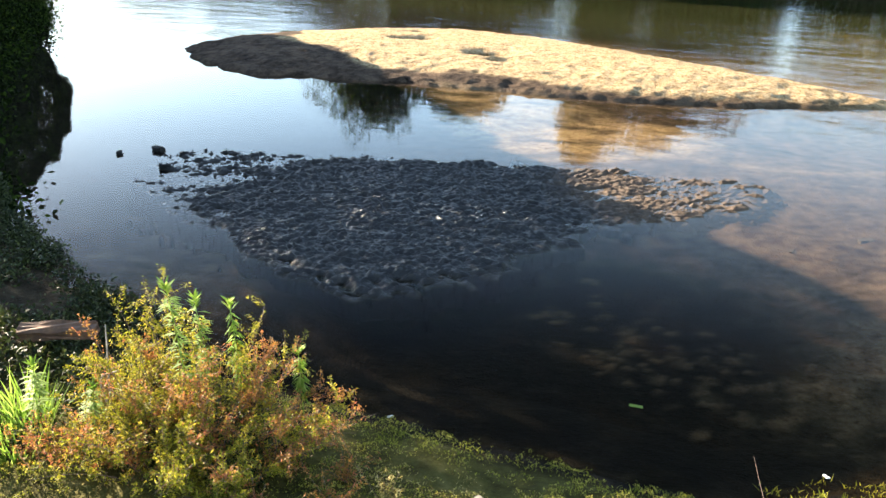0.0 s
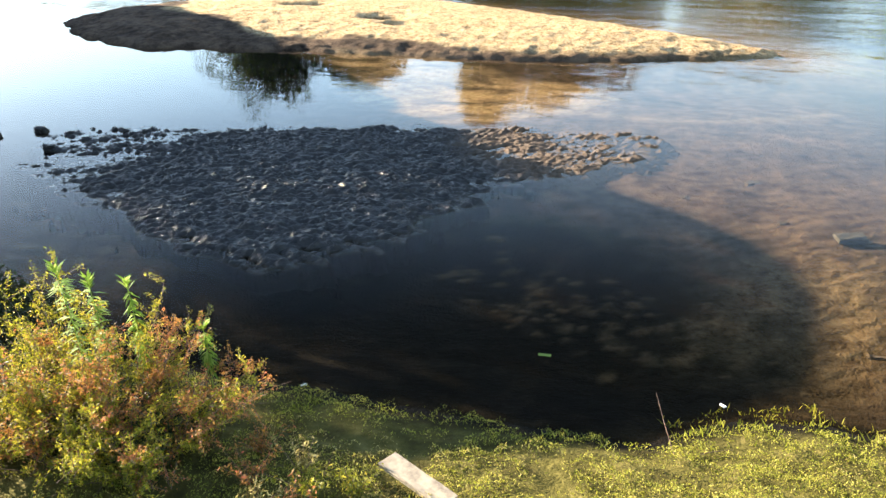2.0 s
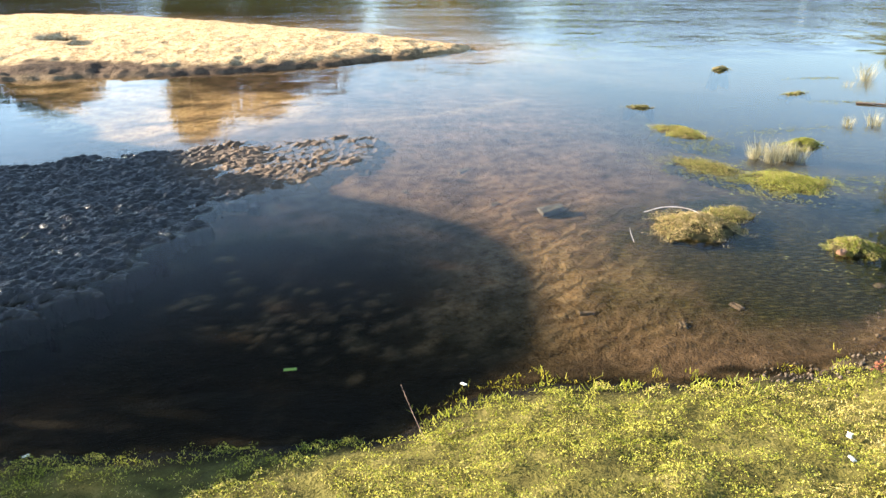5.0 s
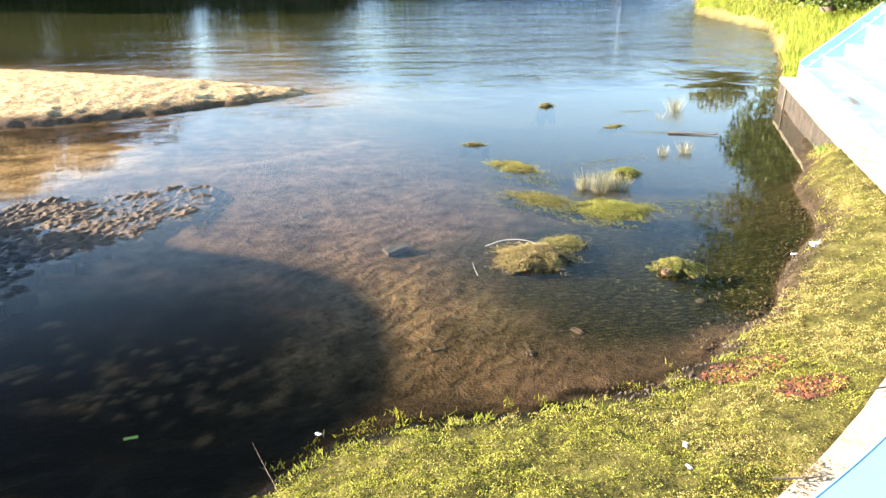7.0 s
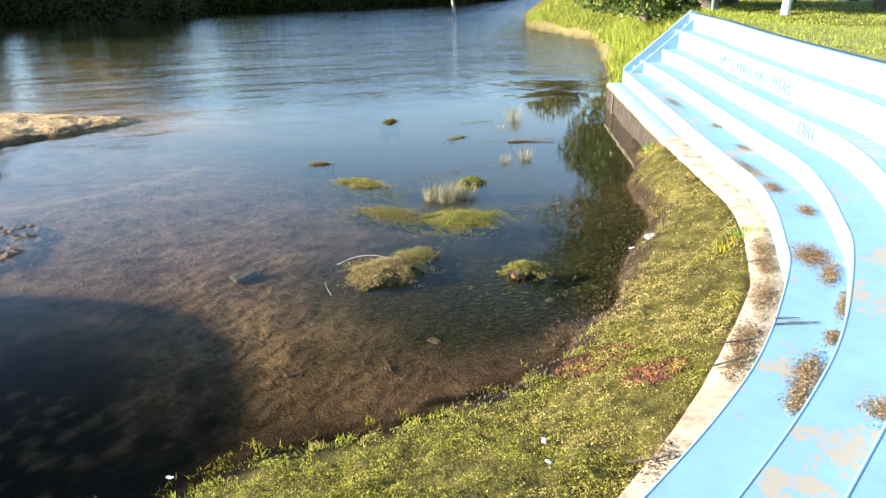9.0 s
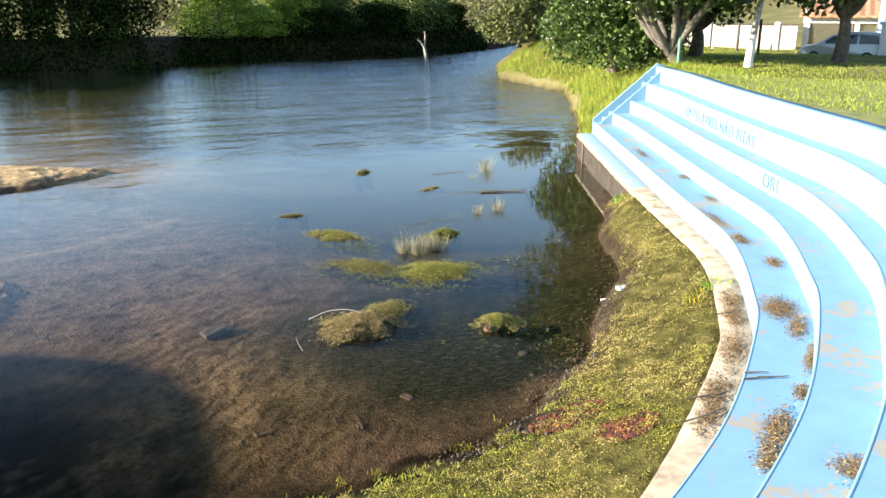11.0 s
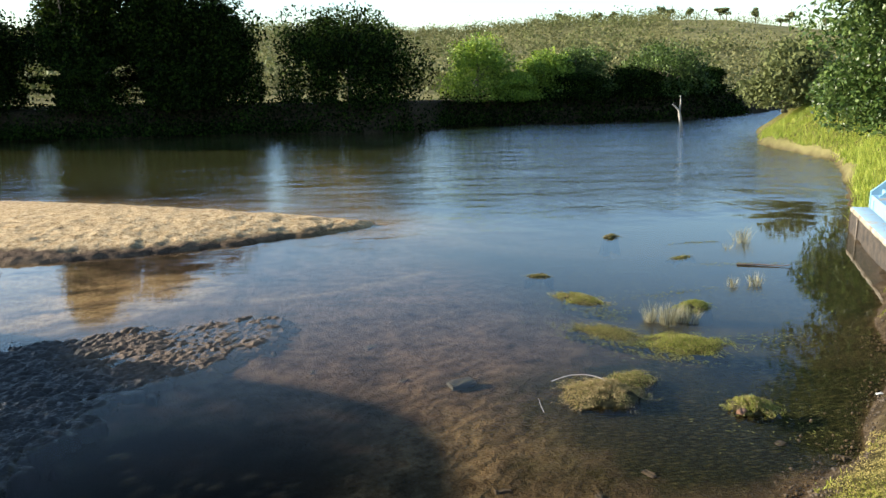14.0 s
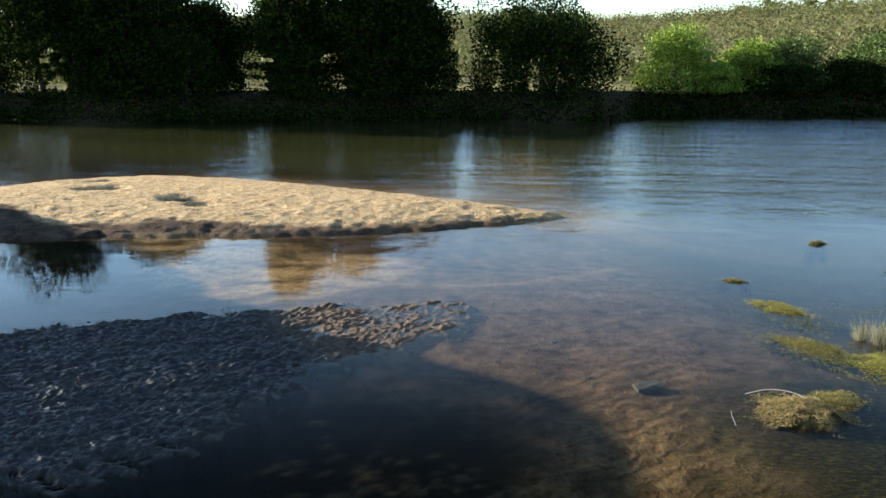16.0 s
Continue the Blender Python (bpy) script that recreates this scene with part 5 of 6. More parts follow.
def weed_clump(x, y, rx, ry, turn, height, strands, leaf_mat, soil_share, label, seed):
    """A heap of waterweed: an uneven mound with tangled strands on it."""
    rng = np.random.default_rng(seed)
    root = new("waterweed_clump")
    root.location = (x, y, 0)
    root.rotation_euler = (0, 0, radians(turn))
    tagged(root, label, "waterweed", "waterweed clumps in the shallows")
    g = np.linspace(-1.15, 1.15, 40)
    X, Y = np.meshgrid(g, g)
    rough = 0.45 * (fbm(X * 3 + seed, Y * 3, seed) - 0.5)
    Z = height * (0.72 - (X ** 2 + Y ** 2) + rough * 1.6) + 0.04 * (fbm(X * 9, Y * 9 + seed, seed + 1) - 0.5)
    Z = np.maximum(np.where(Z < 0, Z * 7, Z), -0.6)
    i, j = np.meshgrid(np.arange(39), np.arange(39), indexing="ij")
    k = i * 40 + j
    F = np.stack([k, k + 1, k + 41, k + 40], -1).reshape(-1, 4)
    F = F[(Z.ravel()[F] > -0.58).any(1)]
    put("mound", np_mesh("mound", np.stack([X * rx, Y * ry, Z], -1), F, True), CLUMP_SOIL, root)
    u = rng.normal(size=(int(strands * 3.2), 2)) * 0.6
    far_out = np.linalg.norm(u, axis=1)
    u = u[(far_out < 1.5) & (fbm(u[:, 0] * 2.6 + seed, u[:, 1] * 2.6, seed + 3) > 0.12 + 0.36 * far_out + rng.normal(size=len(u)) * 0.05)]
    strands = len(u)
    h = height * (1 - (u ** 2).sum(1) + 0.7 * (fbm(u[:, 0] * 3 + seed, u[:, 1] * 3, seed) - 0.5))
    P = np.stack([u[:, 0] * rx, u[:, 1] * ry, np.maximum(h, -0.005) + 0.02 * np.abs(rng.normal(size=strands))], -1)
    n_dry = int(strands * soil_share)
    V, F = leaf_quads(rng, P[n_dry:], 0.036, 0.25, 0.24)
    put("green_weed_mat", np_mesh("green_weed_mat", V, F), leaf_mat, root)["kind"] = "stuff"
    if n_dry:
        V, F = leaf_quads(rng, P[:n_dry], 0.05, 0.15, 0.14)
        put("dry_weed_mat", np_mesh("dry_weed_mat", V, F), LEAF_DRYWEED, root)["kind"] = "stuff"
    return root


CLUMP_SOIL = simple("clump_soil", [(0.25, (0.02, 0.017, 0.008)), (0.55, (0.06, 0.05, 0.022)), (0.8, (0.15, 0.125, 0.06))], 9, 0.8, 0.7, 40, 0.02)
LEAF_REED = leaf_material("bleached_reeds", (0.12, 0.11, 0.06), (0.27, 0.25, 0.15), (0.42, 0.38, 0.25), 0.8, 0.3)
soak(CLUMP_SOIL, (0.012, 0.011, 0.006), 0.1)
LEAF_DRYWEED = leaf_material("dry_waterweed", (0.09, 0.062, 0.026), (0.26, 0.19, 0.085), (0.48, 0.37, 0.19), 0.8, 0.25, 3.0)
LEAF_LIMEWEED = leaf_material("bright_waterweed", (0.07, 0.085, 0.012), (0.19, 0.2, 0.032), (0.33, 0.33, 0.06), 0.6, 0.35, 3.0)
weed_clump(5.15, 11.75, 0.68, 0.6, 15, 0.17, 5600, LEAF_MOSS, 0.74, "brown and olive heap of waterweed with a bare stick", 101)
weed_clump(5.9, 12.25, 0.45, 0.34, 20, 0.05, 1400, LEAF_MOSS, 0.3, "olive mat of waterweed beside the heap", 102)
weed_clump(7.25, 10.72, 0.37, 0.32, -10, 0.12, 2400, LEAF_LIMEWEED, 0.3, "small green waterweed heap with pale stones", 103)
weed_clump(7.7, 13.75, 0.74, 0.52, -28, 0.08, 5200, LEAF_LIMEWEED, 0.15, "long bright green waterweed mat", 104)
weed_clump(6.5, 14.75, 0.75, 0.4, -50, 0.025, 1500, LEAF_MOSS, 0.2, "thin floating green waterweed", 105)
weed_clump(9.15, 16.05, 0.4, 0.28, 0, 0.1, 1500, LEAF_LIMEWEED, 0.05, "small bright green waterweed heap", 106)
weed_clump(6.85, 17.2, 0.66, 0.38, -58, 0.05, 2600, LEAF_LIMEWEED, 0.35, "yellowish floating waterweed mat", 107)
weed_clump(6.58, 19.5, 0.34, 0.12, -20, 0.03, 400, LEAF_MOSS, 0.3, "small olive scrap of floating waterweed", 108)
weed_clump(11.24, 20.6, 0.4, 0.16, 20, 0.012, 260, LEAF_MOSS, 0.2, "small olive scrap of floating waterweed", 109)
weed_clump(10.45, 23.8, 0.3, 0.14, 10, 0.08, 420, LEAF_MOSS, 0.4, "small olive scrap of floating waterweed", 110)


def floating_weed():
    """Thin scraps of weed at the surface round the clumps."""
    rng = np.random.default_rng(131)
    spots = [(6.7, 14.3, 0.8, 0.35, -50, 700), (7.2, 13.3, 0.5, 0.3, -20, 300), (9.0, 13.6, 0.7, 0.3, 0, 220), (6.9, 16.2, 0.6, 0.4, -60, 260), (9.2, 17.2, 0.8, 0.2, 10, 120), (12.6, 19.5, 0.8, 0.12, -10, 130),
             (12.9, 22.4, 0.5, 0.1, 0, 90), (7.9, 9.6, 0.5, 0.4, 0, 36), (6.6, 10.2, 0.6, 0.3, 30, 30), (8.0, 11.4, 0.5, 0.3, 0, 25)]
    P = []
    for x, y, a, b, turn, n in spots:
        u = rng.normal(size=(n * 4, 2)) * (a, b)
        c, s_ = math.cos(radians(turn)), math.sin(radians(turn))
        q = np.stack([x + u[:, 0] * c - u[:, 1] * s_, y + u[:, 0] * s_ + u[:, 1] * c], -1)
        q = q[fbm(q[:, 0] * 5, q[:, 1] * 5, 132, 2) > 0.45]
        P.append(np.c_[q, rng.uniform(0.0, 0.012, len(q))])
    P = np.concatenate(P)
    P = P[signed(NEAR_LAND, P[:, 0], P[:, 1]) < -0.1]
    V, F = leaf_quads(rng, P, 0.07, 0, 0.3)
    V[:, 2] = np.maximum(V[:, 2] * 0.3, 0.004)
    tagged(put("floating_weed", np_mesh("floating_weed", V, F), LEAF_MOSS), "thin olive scraps of weed floating on the water", "waterweed", kind="stuff")


floating_weed()
for k, (x, y, r, h, n) in enumerate([(7.75, 15.3, 0.2, 0.44, 110), (8.0, 15.1, 0.22, 0.5, 120), (8.3, 15.2, 0.24, 0.48, 130), (8.55, 15.1, 0.2, 0.38, 100), (11.0, 17.5, 0.16, 0.3, 60), (11.62, 17.5, 0.2, 0.36, 80), (14.2, 22.2, 0.26, 0.6, 90), (13.2, 21.4, 0.14, 0.2, 25)]):
    make_tuft("reeds", x, y, 0.0, r, h, n, LEAF_REED, "bleached grey-green reeds standing in the water", 120 + k, 0.0045, "reeds")["group"] = "dry reeds in the water"


def shore_crumbs():
    """Small dark lumps of soil and roots crumbling into the water along the bank."""
    rng = np.random.default_rng(141)
    shore, _ = curve_through(SHORE[7:23], 0.02)
    k = rng.integers(0, len(shore), 4200)
    P = shore[k] + rng.normal(size=(len(k), 2)) * 0.34
    ok = fbm(P[:, 0] * 1.4, P[:, 1] * 1.4, 142) > rng.uniform(0.35, 0.65, len(P))
    P = P[ok & (P[:, 0] > 4.2)]
    r = 0.008 + 0.03 * rng.random(len(P)) ** 2.5
    z = np.maximum(terrain(P[:, 0], P[:, 1])[0], -0.03) + r * 0.3
    ring = np.array([(1, 0, 0), (0, 1, 0), (-1, 0, 0), (0, -1, 0), (0, 0, 0.8), (0, 0, -0.8)])
    V = np.c_[P, z][:, None] + ring[None] * (r[:, None, None] * rng.uniform(0.6, 1.4, (len(P), 6, 1)))
    tri = np.array([(0, 1, 4), (1, 2, 4), (2, 3, 4), (3, 0, 4), (1, 0, 5), (2, 1, 5), (3, 2, 5), (0, 3, 5)])
    F = (np.arange(len(P))[:, None, None] * 6 + tri[None]).reshape(-1, 3)
    tagged(put("soil_crumbs", np_mesh("soil_crumbs", V, F), CLOD), "dark crumbs of soil along the water's edge", "soil", kind="stuff")


shore_crumbs()


# ---- driftwood, stones and litter ----
def stick(name, pts, radius, mat_, label, category="stick", sides=6):
    p = np.asarray(pts, float)
    o = p[0].copy()
    c, _ = curve_through(p - o, 0.06)
    t = np.linspace(0, 1, len(c))
    V, F = tube_np([np.c_[c, radius * (1.0 - 0.6 * t)]], sides)
    ob = put(name, np_mesh(name, V, F, True), mat_)
    ob.location = o
    return tagged(ob, label, category)


stick("driftwood_stick", [(4.4, 12.25, 0.1), (4.75, 12.2, 0.2), (5.1, 12.0, 0.22), (5.4, 11.55, 0.14)], 0.009, DEADWOOD, "bare pale stick lying on waterweed")
stick("driftwood_stick", [(12.3, 19.4, 0.02), (12.9, 19.2, 0.03), (13.4, 18.95, 0.03), (13.6, 18.9, 0.06)], 0.03, TWIG, "brown stick floating in the water")
stick("twig", [(0.35, 6.3, 0.1), (0.2, 6.65, 0.3), (0.1, 6.95, 0.42)], 0.005, TWIG, "bare thin twig at the water's edge", "twig")
stick("twig", [(0.35, 6.3, 0.1), (0.6, 6.4, 0.2), (0.85, 6.5, 0.22)], 0.005, TWIG, "bare thin twig at the water's edge", "twig")
stick("twig", [(3.95, 11.3, -0.02), (3.9, 11.35, 0.1), (3.92, 11.5, 0.14)], 0.008, DEADWOOD, "small pale twig in the shallows", "twig")
stick("dead_branch", [(-5.7, 4.7, 0.4), (-5.72, 4.78, 1.0), (-5.7, 4.82, 1.56)], 0.014, DEADWOOD, "leafless dry branch standing on the bank", "branch")
stick("dead_branch", [(-5.4, 4.6, 0.6), (-5.75, 4.75, 0.7), (-5.85, 4.8, 0.95), (-5.6, 4.8, 1.1)], 0.016, DEADWOOD, "leafless curled dry branch on the bank", "branch")


def dead_tree():
    root = new("dead_tree")
    root.location = (35.0, 65.6, 0)
    tagged(root, "bare bleached dead tree standing in the river", "tree")
    trunk = [(0.15, 0, -0.6, 0.2), (0.05, 0, 0.4, 0.17), (-0.1, 0, 1.3, 0.14), (-0.25, 0, 1.9, 0.1)]
    V, F = tube_np([trunk], 8)
    put("trunk", np_mesh("trunk", V, F, True), DEADWOOD, root)
    for br in ([(-0.25, 0, 1.8, 0.1), (-0.6, 0.1, 2.2, 0.07), (-0.85, 0.1, 2.35, 0.05), (-0.6, 0.1, 2.5, 0.02)], [(-0.2, 0, 1.7, 0.1), (-0.15, -0.1, 2.4, 0.07), (-0.2, -0.1, 3.1, 0.03)]):
        V, F = tube_np([br], 7)
        put("limb", np_mesh("limb", V, F, True), DEADWOOD, root)


dead_tree()


def slab(name, x, y, z, sx, sy, sz, turn, mat_, label, category, tilt=(0, 0), bevel=0.012, seed=1):
    rng = np.random.default_rng(seed)
    bm = box(bmesh.new(), -sx / 2, sx / 2, -sy / 2, sy / 2, -sz / 2, sz / 2)
    bmesh.ops.subdivide_edges(bm, edges=bm.edges[:], cuts=3, use_grid_fill=True)
    for v in bm.verts:
        v.co += Vector(rng.normal(size=3) * min(sx, sy, sz) * 0.07)
    es = [e for e in bm.edges if len(e.link_faces) == 2 and e.calc_face_angle() > 0.9]
    bmesh.ops.bevel(bm, geom=es, offset=bevel, segments=2, affect="EDGES")
    ob = part(name, bm, mat_)
    ob.matrix_world = pose(x, y, z, tilt[0], tilt[1], turn)
    return tagged(ob, label, category)


PLANK = simple("weathered_plank", [(0.3, (0.2, 0.16, 0.12)), (0.55, (0.36, 0.3, 0.22)), (0.8, (0.48, 0.4, 0.3))], 12, 0.85, 0.5, 60, 0.006)
OLD_WOOD = simple("rusty_wood", [(0.3, (0.1, 0.05, 0.03)), (0.7, (0.26, 0.13, 0.07))], 8, 0.85, 0.5, 40, 0.01)
SLATE = simple("slate", [(0.3, (0.022, 0.02, 0.017)), (0.7, (0.07, 0.063, 0.052))], 9, 0.8, 0.5, 40, 0.008)
CLAY = simple("fired_clay", [(0.3, (0.3, 0.13, 0.07)), (0.7, (0.5, 0.27, 0.17))], 9, 0.85, 0.5, 60, 0.006)
RED_EARTH = simple("burnt_red_earth", [(0.3, (0.018, 0.008, 0.005)), (0.5, (0.085, 0.022, 0.008)), (0.75, (0.27, 0.075, 0.02))], 12, 0.9, 0.8, 40, 0.02)
LITTER = simple("white_plastic", [(0.3, (0.65, 0.65, 0.63)), (0.7, (0.82, 0.82, 0.8))], 10, 0.5, 0.2, 40, 0.004)
slab("plank", -1.75, 4.85, 0.6, 0.72, 0.2, 0.04, -26, PLANK, "weathered pale plank lying in the grass", "plank", (0, 4), 0.006, 3)
slab("brick", -1.2, 4.55, 0.58, 0.26, 0.16, 0.08, 35, CLAY, "broken orange brick in the grass", "brick", (4, 0), 0.01, 4)
slab("brick", -0.98, 4.47, 0.58, 0.18, 0.14, 0.08, 15, CLAY, "broken orange brick in the grass", "brick", (0, 6), 0.01, 5)
slab("stone_slab", 2.95, 12.86, -0.055, 0.46, 0.26, 0.08, 12, SLATE, "flat grey stone slab breaking the water", "stone", (3, -4), 0.012, 6)
slab("old_board", -7.5, 5.75, 0.62, 0.85, 0.2, 0.14, 30, OLD_WOOD, "rotting reddish brown board on the muddy bank", "board", (10, 0), 0.015, 7)
for k, (x, y, s) in enumerate([(-13.3, 13.9, 0.24), (-12.25, 12.9, 0.22), (-12.6, 13.9, 0.14), (-13.9, 13.3, 0.13)]):
    slab("mud_clod", x, y, 0.03, s, s * 0.7, s * 0.6, 30 * k, MUD, "dark wet mud clod breaking the water", "clod", (0, 0), 0.02, 8 + k)["group"] = "mud clods in the water"
for k, (x, y, z, s) in enumerate([(9.85, 10.5, 0.12, 0.24), (4.25, 5.7, 0.48, 0.09), (4.03, 5.3, 0.52, 0.08), (0.82, 7.5, 0.02, 0.07), (9.5, 10.6, 0.08, 0.1), (-3.6, 6.55, 0.06, 0.06)]):
    slab("litter_scrap", x, y, max(z, ground_z(x, y) + 0.02), s, s * 0.5, s * 0.22, 40 * k + 10, LITTER, "crumpled white scrap of plastic litter", "litter", (6, 5), 0.006, 20 + k)["group"] = "white scraps of litter"
slab("husk", 6.93, 10.5, 0.06, 0.2, 0.09, 0.05, 35, OLD_WOOD, "brown husk lying on waterweed", "husk", (8, 5), 0.01, 34)
slab("floating_leaf", -1.17, 7.98, 0.006, 0.15, 0.05, 0.006, 5, LEAF_WEED, "yellow-green leaf floating on the pool", "leaf", (0, 0), 0.002, 33)


def glass_bottle():
    m, nt, b = material("clear_glass")
    b.inputs["Base Color"].default_value = (0.75, 0.85, 0.8, 1)
    b.inputs["Transmission Weight"].default_value = 1.0
    b.inputs["Roughness"].default_value = 0.05
    ring = [(0.0, 0.0), (0.035, 0.0), (0.037, 0.02), (0.037, 0.13), (0.015, 0.18), (0.014, 0.23), (0.0, 0.23)]
    a = np.arange(14) * 2 * np.pi / 14
    V = np.array([(r * math.cos(t), r * math.sin(t), h) for r, h in ring for t in a])
    F = [(i * 14 + j, i * 14 + (j + 1) % 14, (i + 1) * 14 + (j + 1) % 14, (i + 1) * 14 + j) for i in range(len(ring) - 1) for j in range(14)]
    ob = put("bottle", np_mesh("bottle", V, F, True), m)
    ob.matrix_world = pose(5.4, 5.35, 0.62, 86, 0, 70)
    tagged(ob, "clear glass bottle lying in the grass", "bottle")


glass_bottle()


def rubble(x, y, rx, ry, count, seed, label):
    """Loose burnt earth on the grass, in one heap."""
    rng = np.random.default_rng(seed)
    bm = bmesh.new()
    for _ in range(count):
        a, r = rng.uniform(0, 6.28), math.sqrt(rng.random())
        px, py = x + rx * r * math.cos(a), y + ry * r * math.sin(a)
        s = rng.uniform(0.008, 0.034)
        q = bmesh.ops.create_icosphere(bm, subdivisions=1, radius=s)
        for v in q["verts"]:
            v.co = Vector((v.co.x * rng.uniform(0.7, 1.4), v.co.y * rng.uniform(0.7, 1.4), v.co.z * 0.6))
        bmesh.ops.translate(bm, verts=q["verts"], vec=(px - x, py - y, ground_z(px, py) + s * 0.2))
    ob = part("earth_rubble", bm, RED_EARTH)
    ob.location = (x, y, 0)
    tagged(ob, label, "rubble", kind="stuff")


rubble(6.15, 6.2, 0.42, 0.3, 420, 51, "burnt orange-red earth and shards on the grass")
rubble(5.95, 7.1, 0.55, 0.32, 320, 52, "reddish brown earth crumbling at the water")


def dry_leaves():
    rng = np.random.default_rng(57)
    spots = [(16.05, 16.85, 1.24, 0.8, 0.14, 150), (14.69, 13.87, 1.24, 0.3, 0.14, 110), (13.48, 11.92, 1.24, 0.3, 0.1, 90), (12.23, 10.61, 1.24, 0.8, 0.12, 190), (11.55, 9.4, 1.24, 0.35, 0.14, 150),
             (10.95, 8.2, 1.24, 0.3, 0.14, 160), (9.3, 6.75, 1.24, 0.42, 0.24, 420), (8.92, 6.16, 1.24, 0.4, 0.12, 200), (8.28, 5.49, 1.24, 0.5, 0.06, 120), (7.42, 4.95, 1.24, 0.2, 0.08, 90), (6.5, 4.52, 1.24, 0.5, 0.14, 320),
             (6.0, 4.22, 1.24, 0.25, 0.1, 120), (5.94, 3.36, 1.62, 0.22, 0.16, 150), (14.4, 9.75, 2.66, 0.9, 0.1, 200), (18.5, 17.2, 1.62, 0.4, 0.08, 60), (14.5, 12.07, 1.62, 0.4, 0.1, 90),
             (9.9, 8.1, 0.8, 0.5, 0.18, 240), (9.4, 7.6, 0.8, 0.5, 0.16, 240), (8.5, 6.8, 0.8, 0.7, 0.16, 280), (7.3, 6.0, 0.8, 0.5, 0.16, 240), (6.8, 5.62, 0.8, 0.5, 0.14, 180), (4.7, 4.6, 0.8, 0.4, 0.12, 60)]
    P = []
    for x, y, z, rx, ry, n in spots:
        i = np.hypot(KC[:, 0] - x, KC[:, 1] - y).argmin()
        d, nn = KD[i], KN[i]
        n = int(n * 4.5)
        u = rng.normal(size=(n, 2)) * 0.5
        P.append(np.c_[x + d[0] * u[:, 0] * rx + nn[0] * u[:, 1] * ry, y + d[1] * u[:, 0] * rx + nn[1] * u[:, 1] * ry, np.full(n, z + 0.012) + 0.02 * rng.random(n)])
    P = np.concatenate(P)
    a = rng.uniform(0, 6.28, len(P))
    s = rng.uniform(0.009, 0.022, len(P))
    ax = np.stack([np.cos(a), np.sin(a), rng.normal(size=len(P)) * 0.2], -1) * s[:, None]
    bx = np.stack([-np.sin(a), np.cos(a), rng.normal(size=len(P)) * 0.3], -1) * s[:, None] * 0.45
    V = np.stack([P - ax, P + bx, P + ax, P - bx], 1).reshape(-1, 3)
    tagged(put("dry_leaves", np_mesh("dry_leaves", V, np.arange(len(V)).reshape(-1, 4)), LEAF_STRAW), "drifts of dry brown leaves on the terrace", "leaves", kind="stuff")


dry_leaves()
for k, (a, b) in enumerate([((7.26, 5.57, 1.255), (7.5, 5.44, 1.255)), ((7.13, 5.46, 1.255), (7.62, 5.27, 1.255)), ((7.3, 5.42, 1.255), (7.55, 5.26, 1.26)), ((6.41, 5.62, 0.83), (7.11, 5.66, 0.83)), ((6.85, 6.0, 0.83), (7.46, 5.89, 0.83)), ((4.4, 4.65, 0.82), (4.9, 4.56, 0.82)), ((9.2, 7.75, 0.83), (9.7, 7.7, 0.83))]):
    mid = ((a[0] + b[0]) / 2 + 0.05, (a[1] + b[1]) / 2 - 0.04, (a[2] + b[2]) / 2 + 0.012)
    stick("dark_strand", [a, mid, b], 0.011, BARK, "thin dark strand lying on the terrace", "twig")["group"] = "fallen twigs on the terrace"


# ---- writing on the risers ----
INK = simple("blue_ink", [(0.3, (0.05, 0.1, 0.22)), (0.7, (0.1, 0.18, 0.33))], 12, 0.7, 0.1, 40, 0.002)


def on_riser(n, s_from_end, z):
    def at(col):
        return float(np.interp(s_from_end, S_END, col))
    line = KC + KN * TIER[n][:, None]
    tang = np.gradient(line, axis=0)
    d = np.array([at(tang[:, 0]), at(tang[:, 1])])
    d /= np.linalg.norm(d)
    nn = np.array([d[1], -d[0]])
    p = np.array([at(line[:, 0]), at(line[:, 1])]) - nn * 0.012
    # text runs from far to near, seen from the water
    return Matrix(((-d[0], 0, -nn[0], p[0]), (-d[1], 0, -nn[1], p[1]), (0, 1, 0, z), (0, 0, 0, 1)))


def write(text, n, s, z, size, label):
    root = new("wall_writing")
    root.matrix_world = on_riser(n, s, z)
    tagged(root, label, "writing")
    pen = 0.0
    for ch in text:
        if ch == " ":
            pen += size * 0.42
            continue
        cu = bpy.data.curves.new("letter", "FONT")
        cu.body, cu.size, cu.extrude = ch, size, 0.0015
        tmp = bpy.data.objects.new("letter", cu)
        me = bpy.data.meshes.new_from_object(tmp)
        bpy.data.objects.remove(tmp)
        w = max(v.co.x for v in me.vertices)
        ob = put("letter", me, INK, root)
        m = on_riser(n, s - pen, z)
        ob.matrix_parent_inverse = root.matrix_world.inverted()
        ob.matrix_world = m
        pen += w + size * 0.13


write("EM PALAVRES NÃO PITAS", 3, -5.4, 2.17, 0.42, "faded blue hand-painted words on a pale riser")
write("ORL", 2, -13.0, 1.72, 0.42, "blue hand-painted letters on a pale riser")


# ---- the street behind the lawn ----
def street_frame(a, b, z=0.0):
    """A pose on the street: a along the house fronts to the right, b away from the river."""
    return Matrix(((0.57, 0.82, 0, 41.2 + 0.57 * a + 0.82 * b), (-0.82, 0.57, 0, 28.7 - 0.82 * a + 0.57 * b), (0, 0, 1, 2.25 + z), (0, 0, 0, 1)))


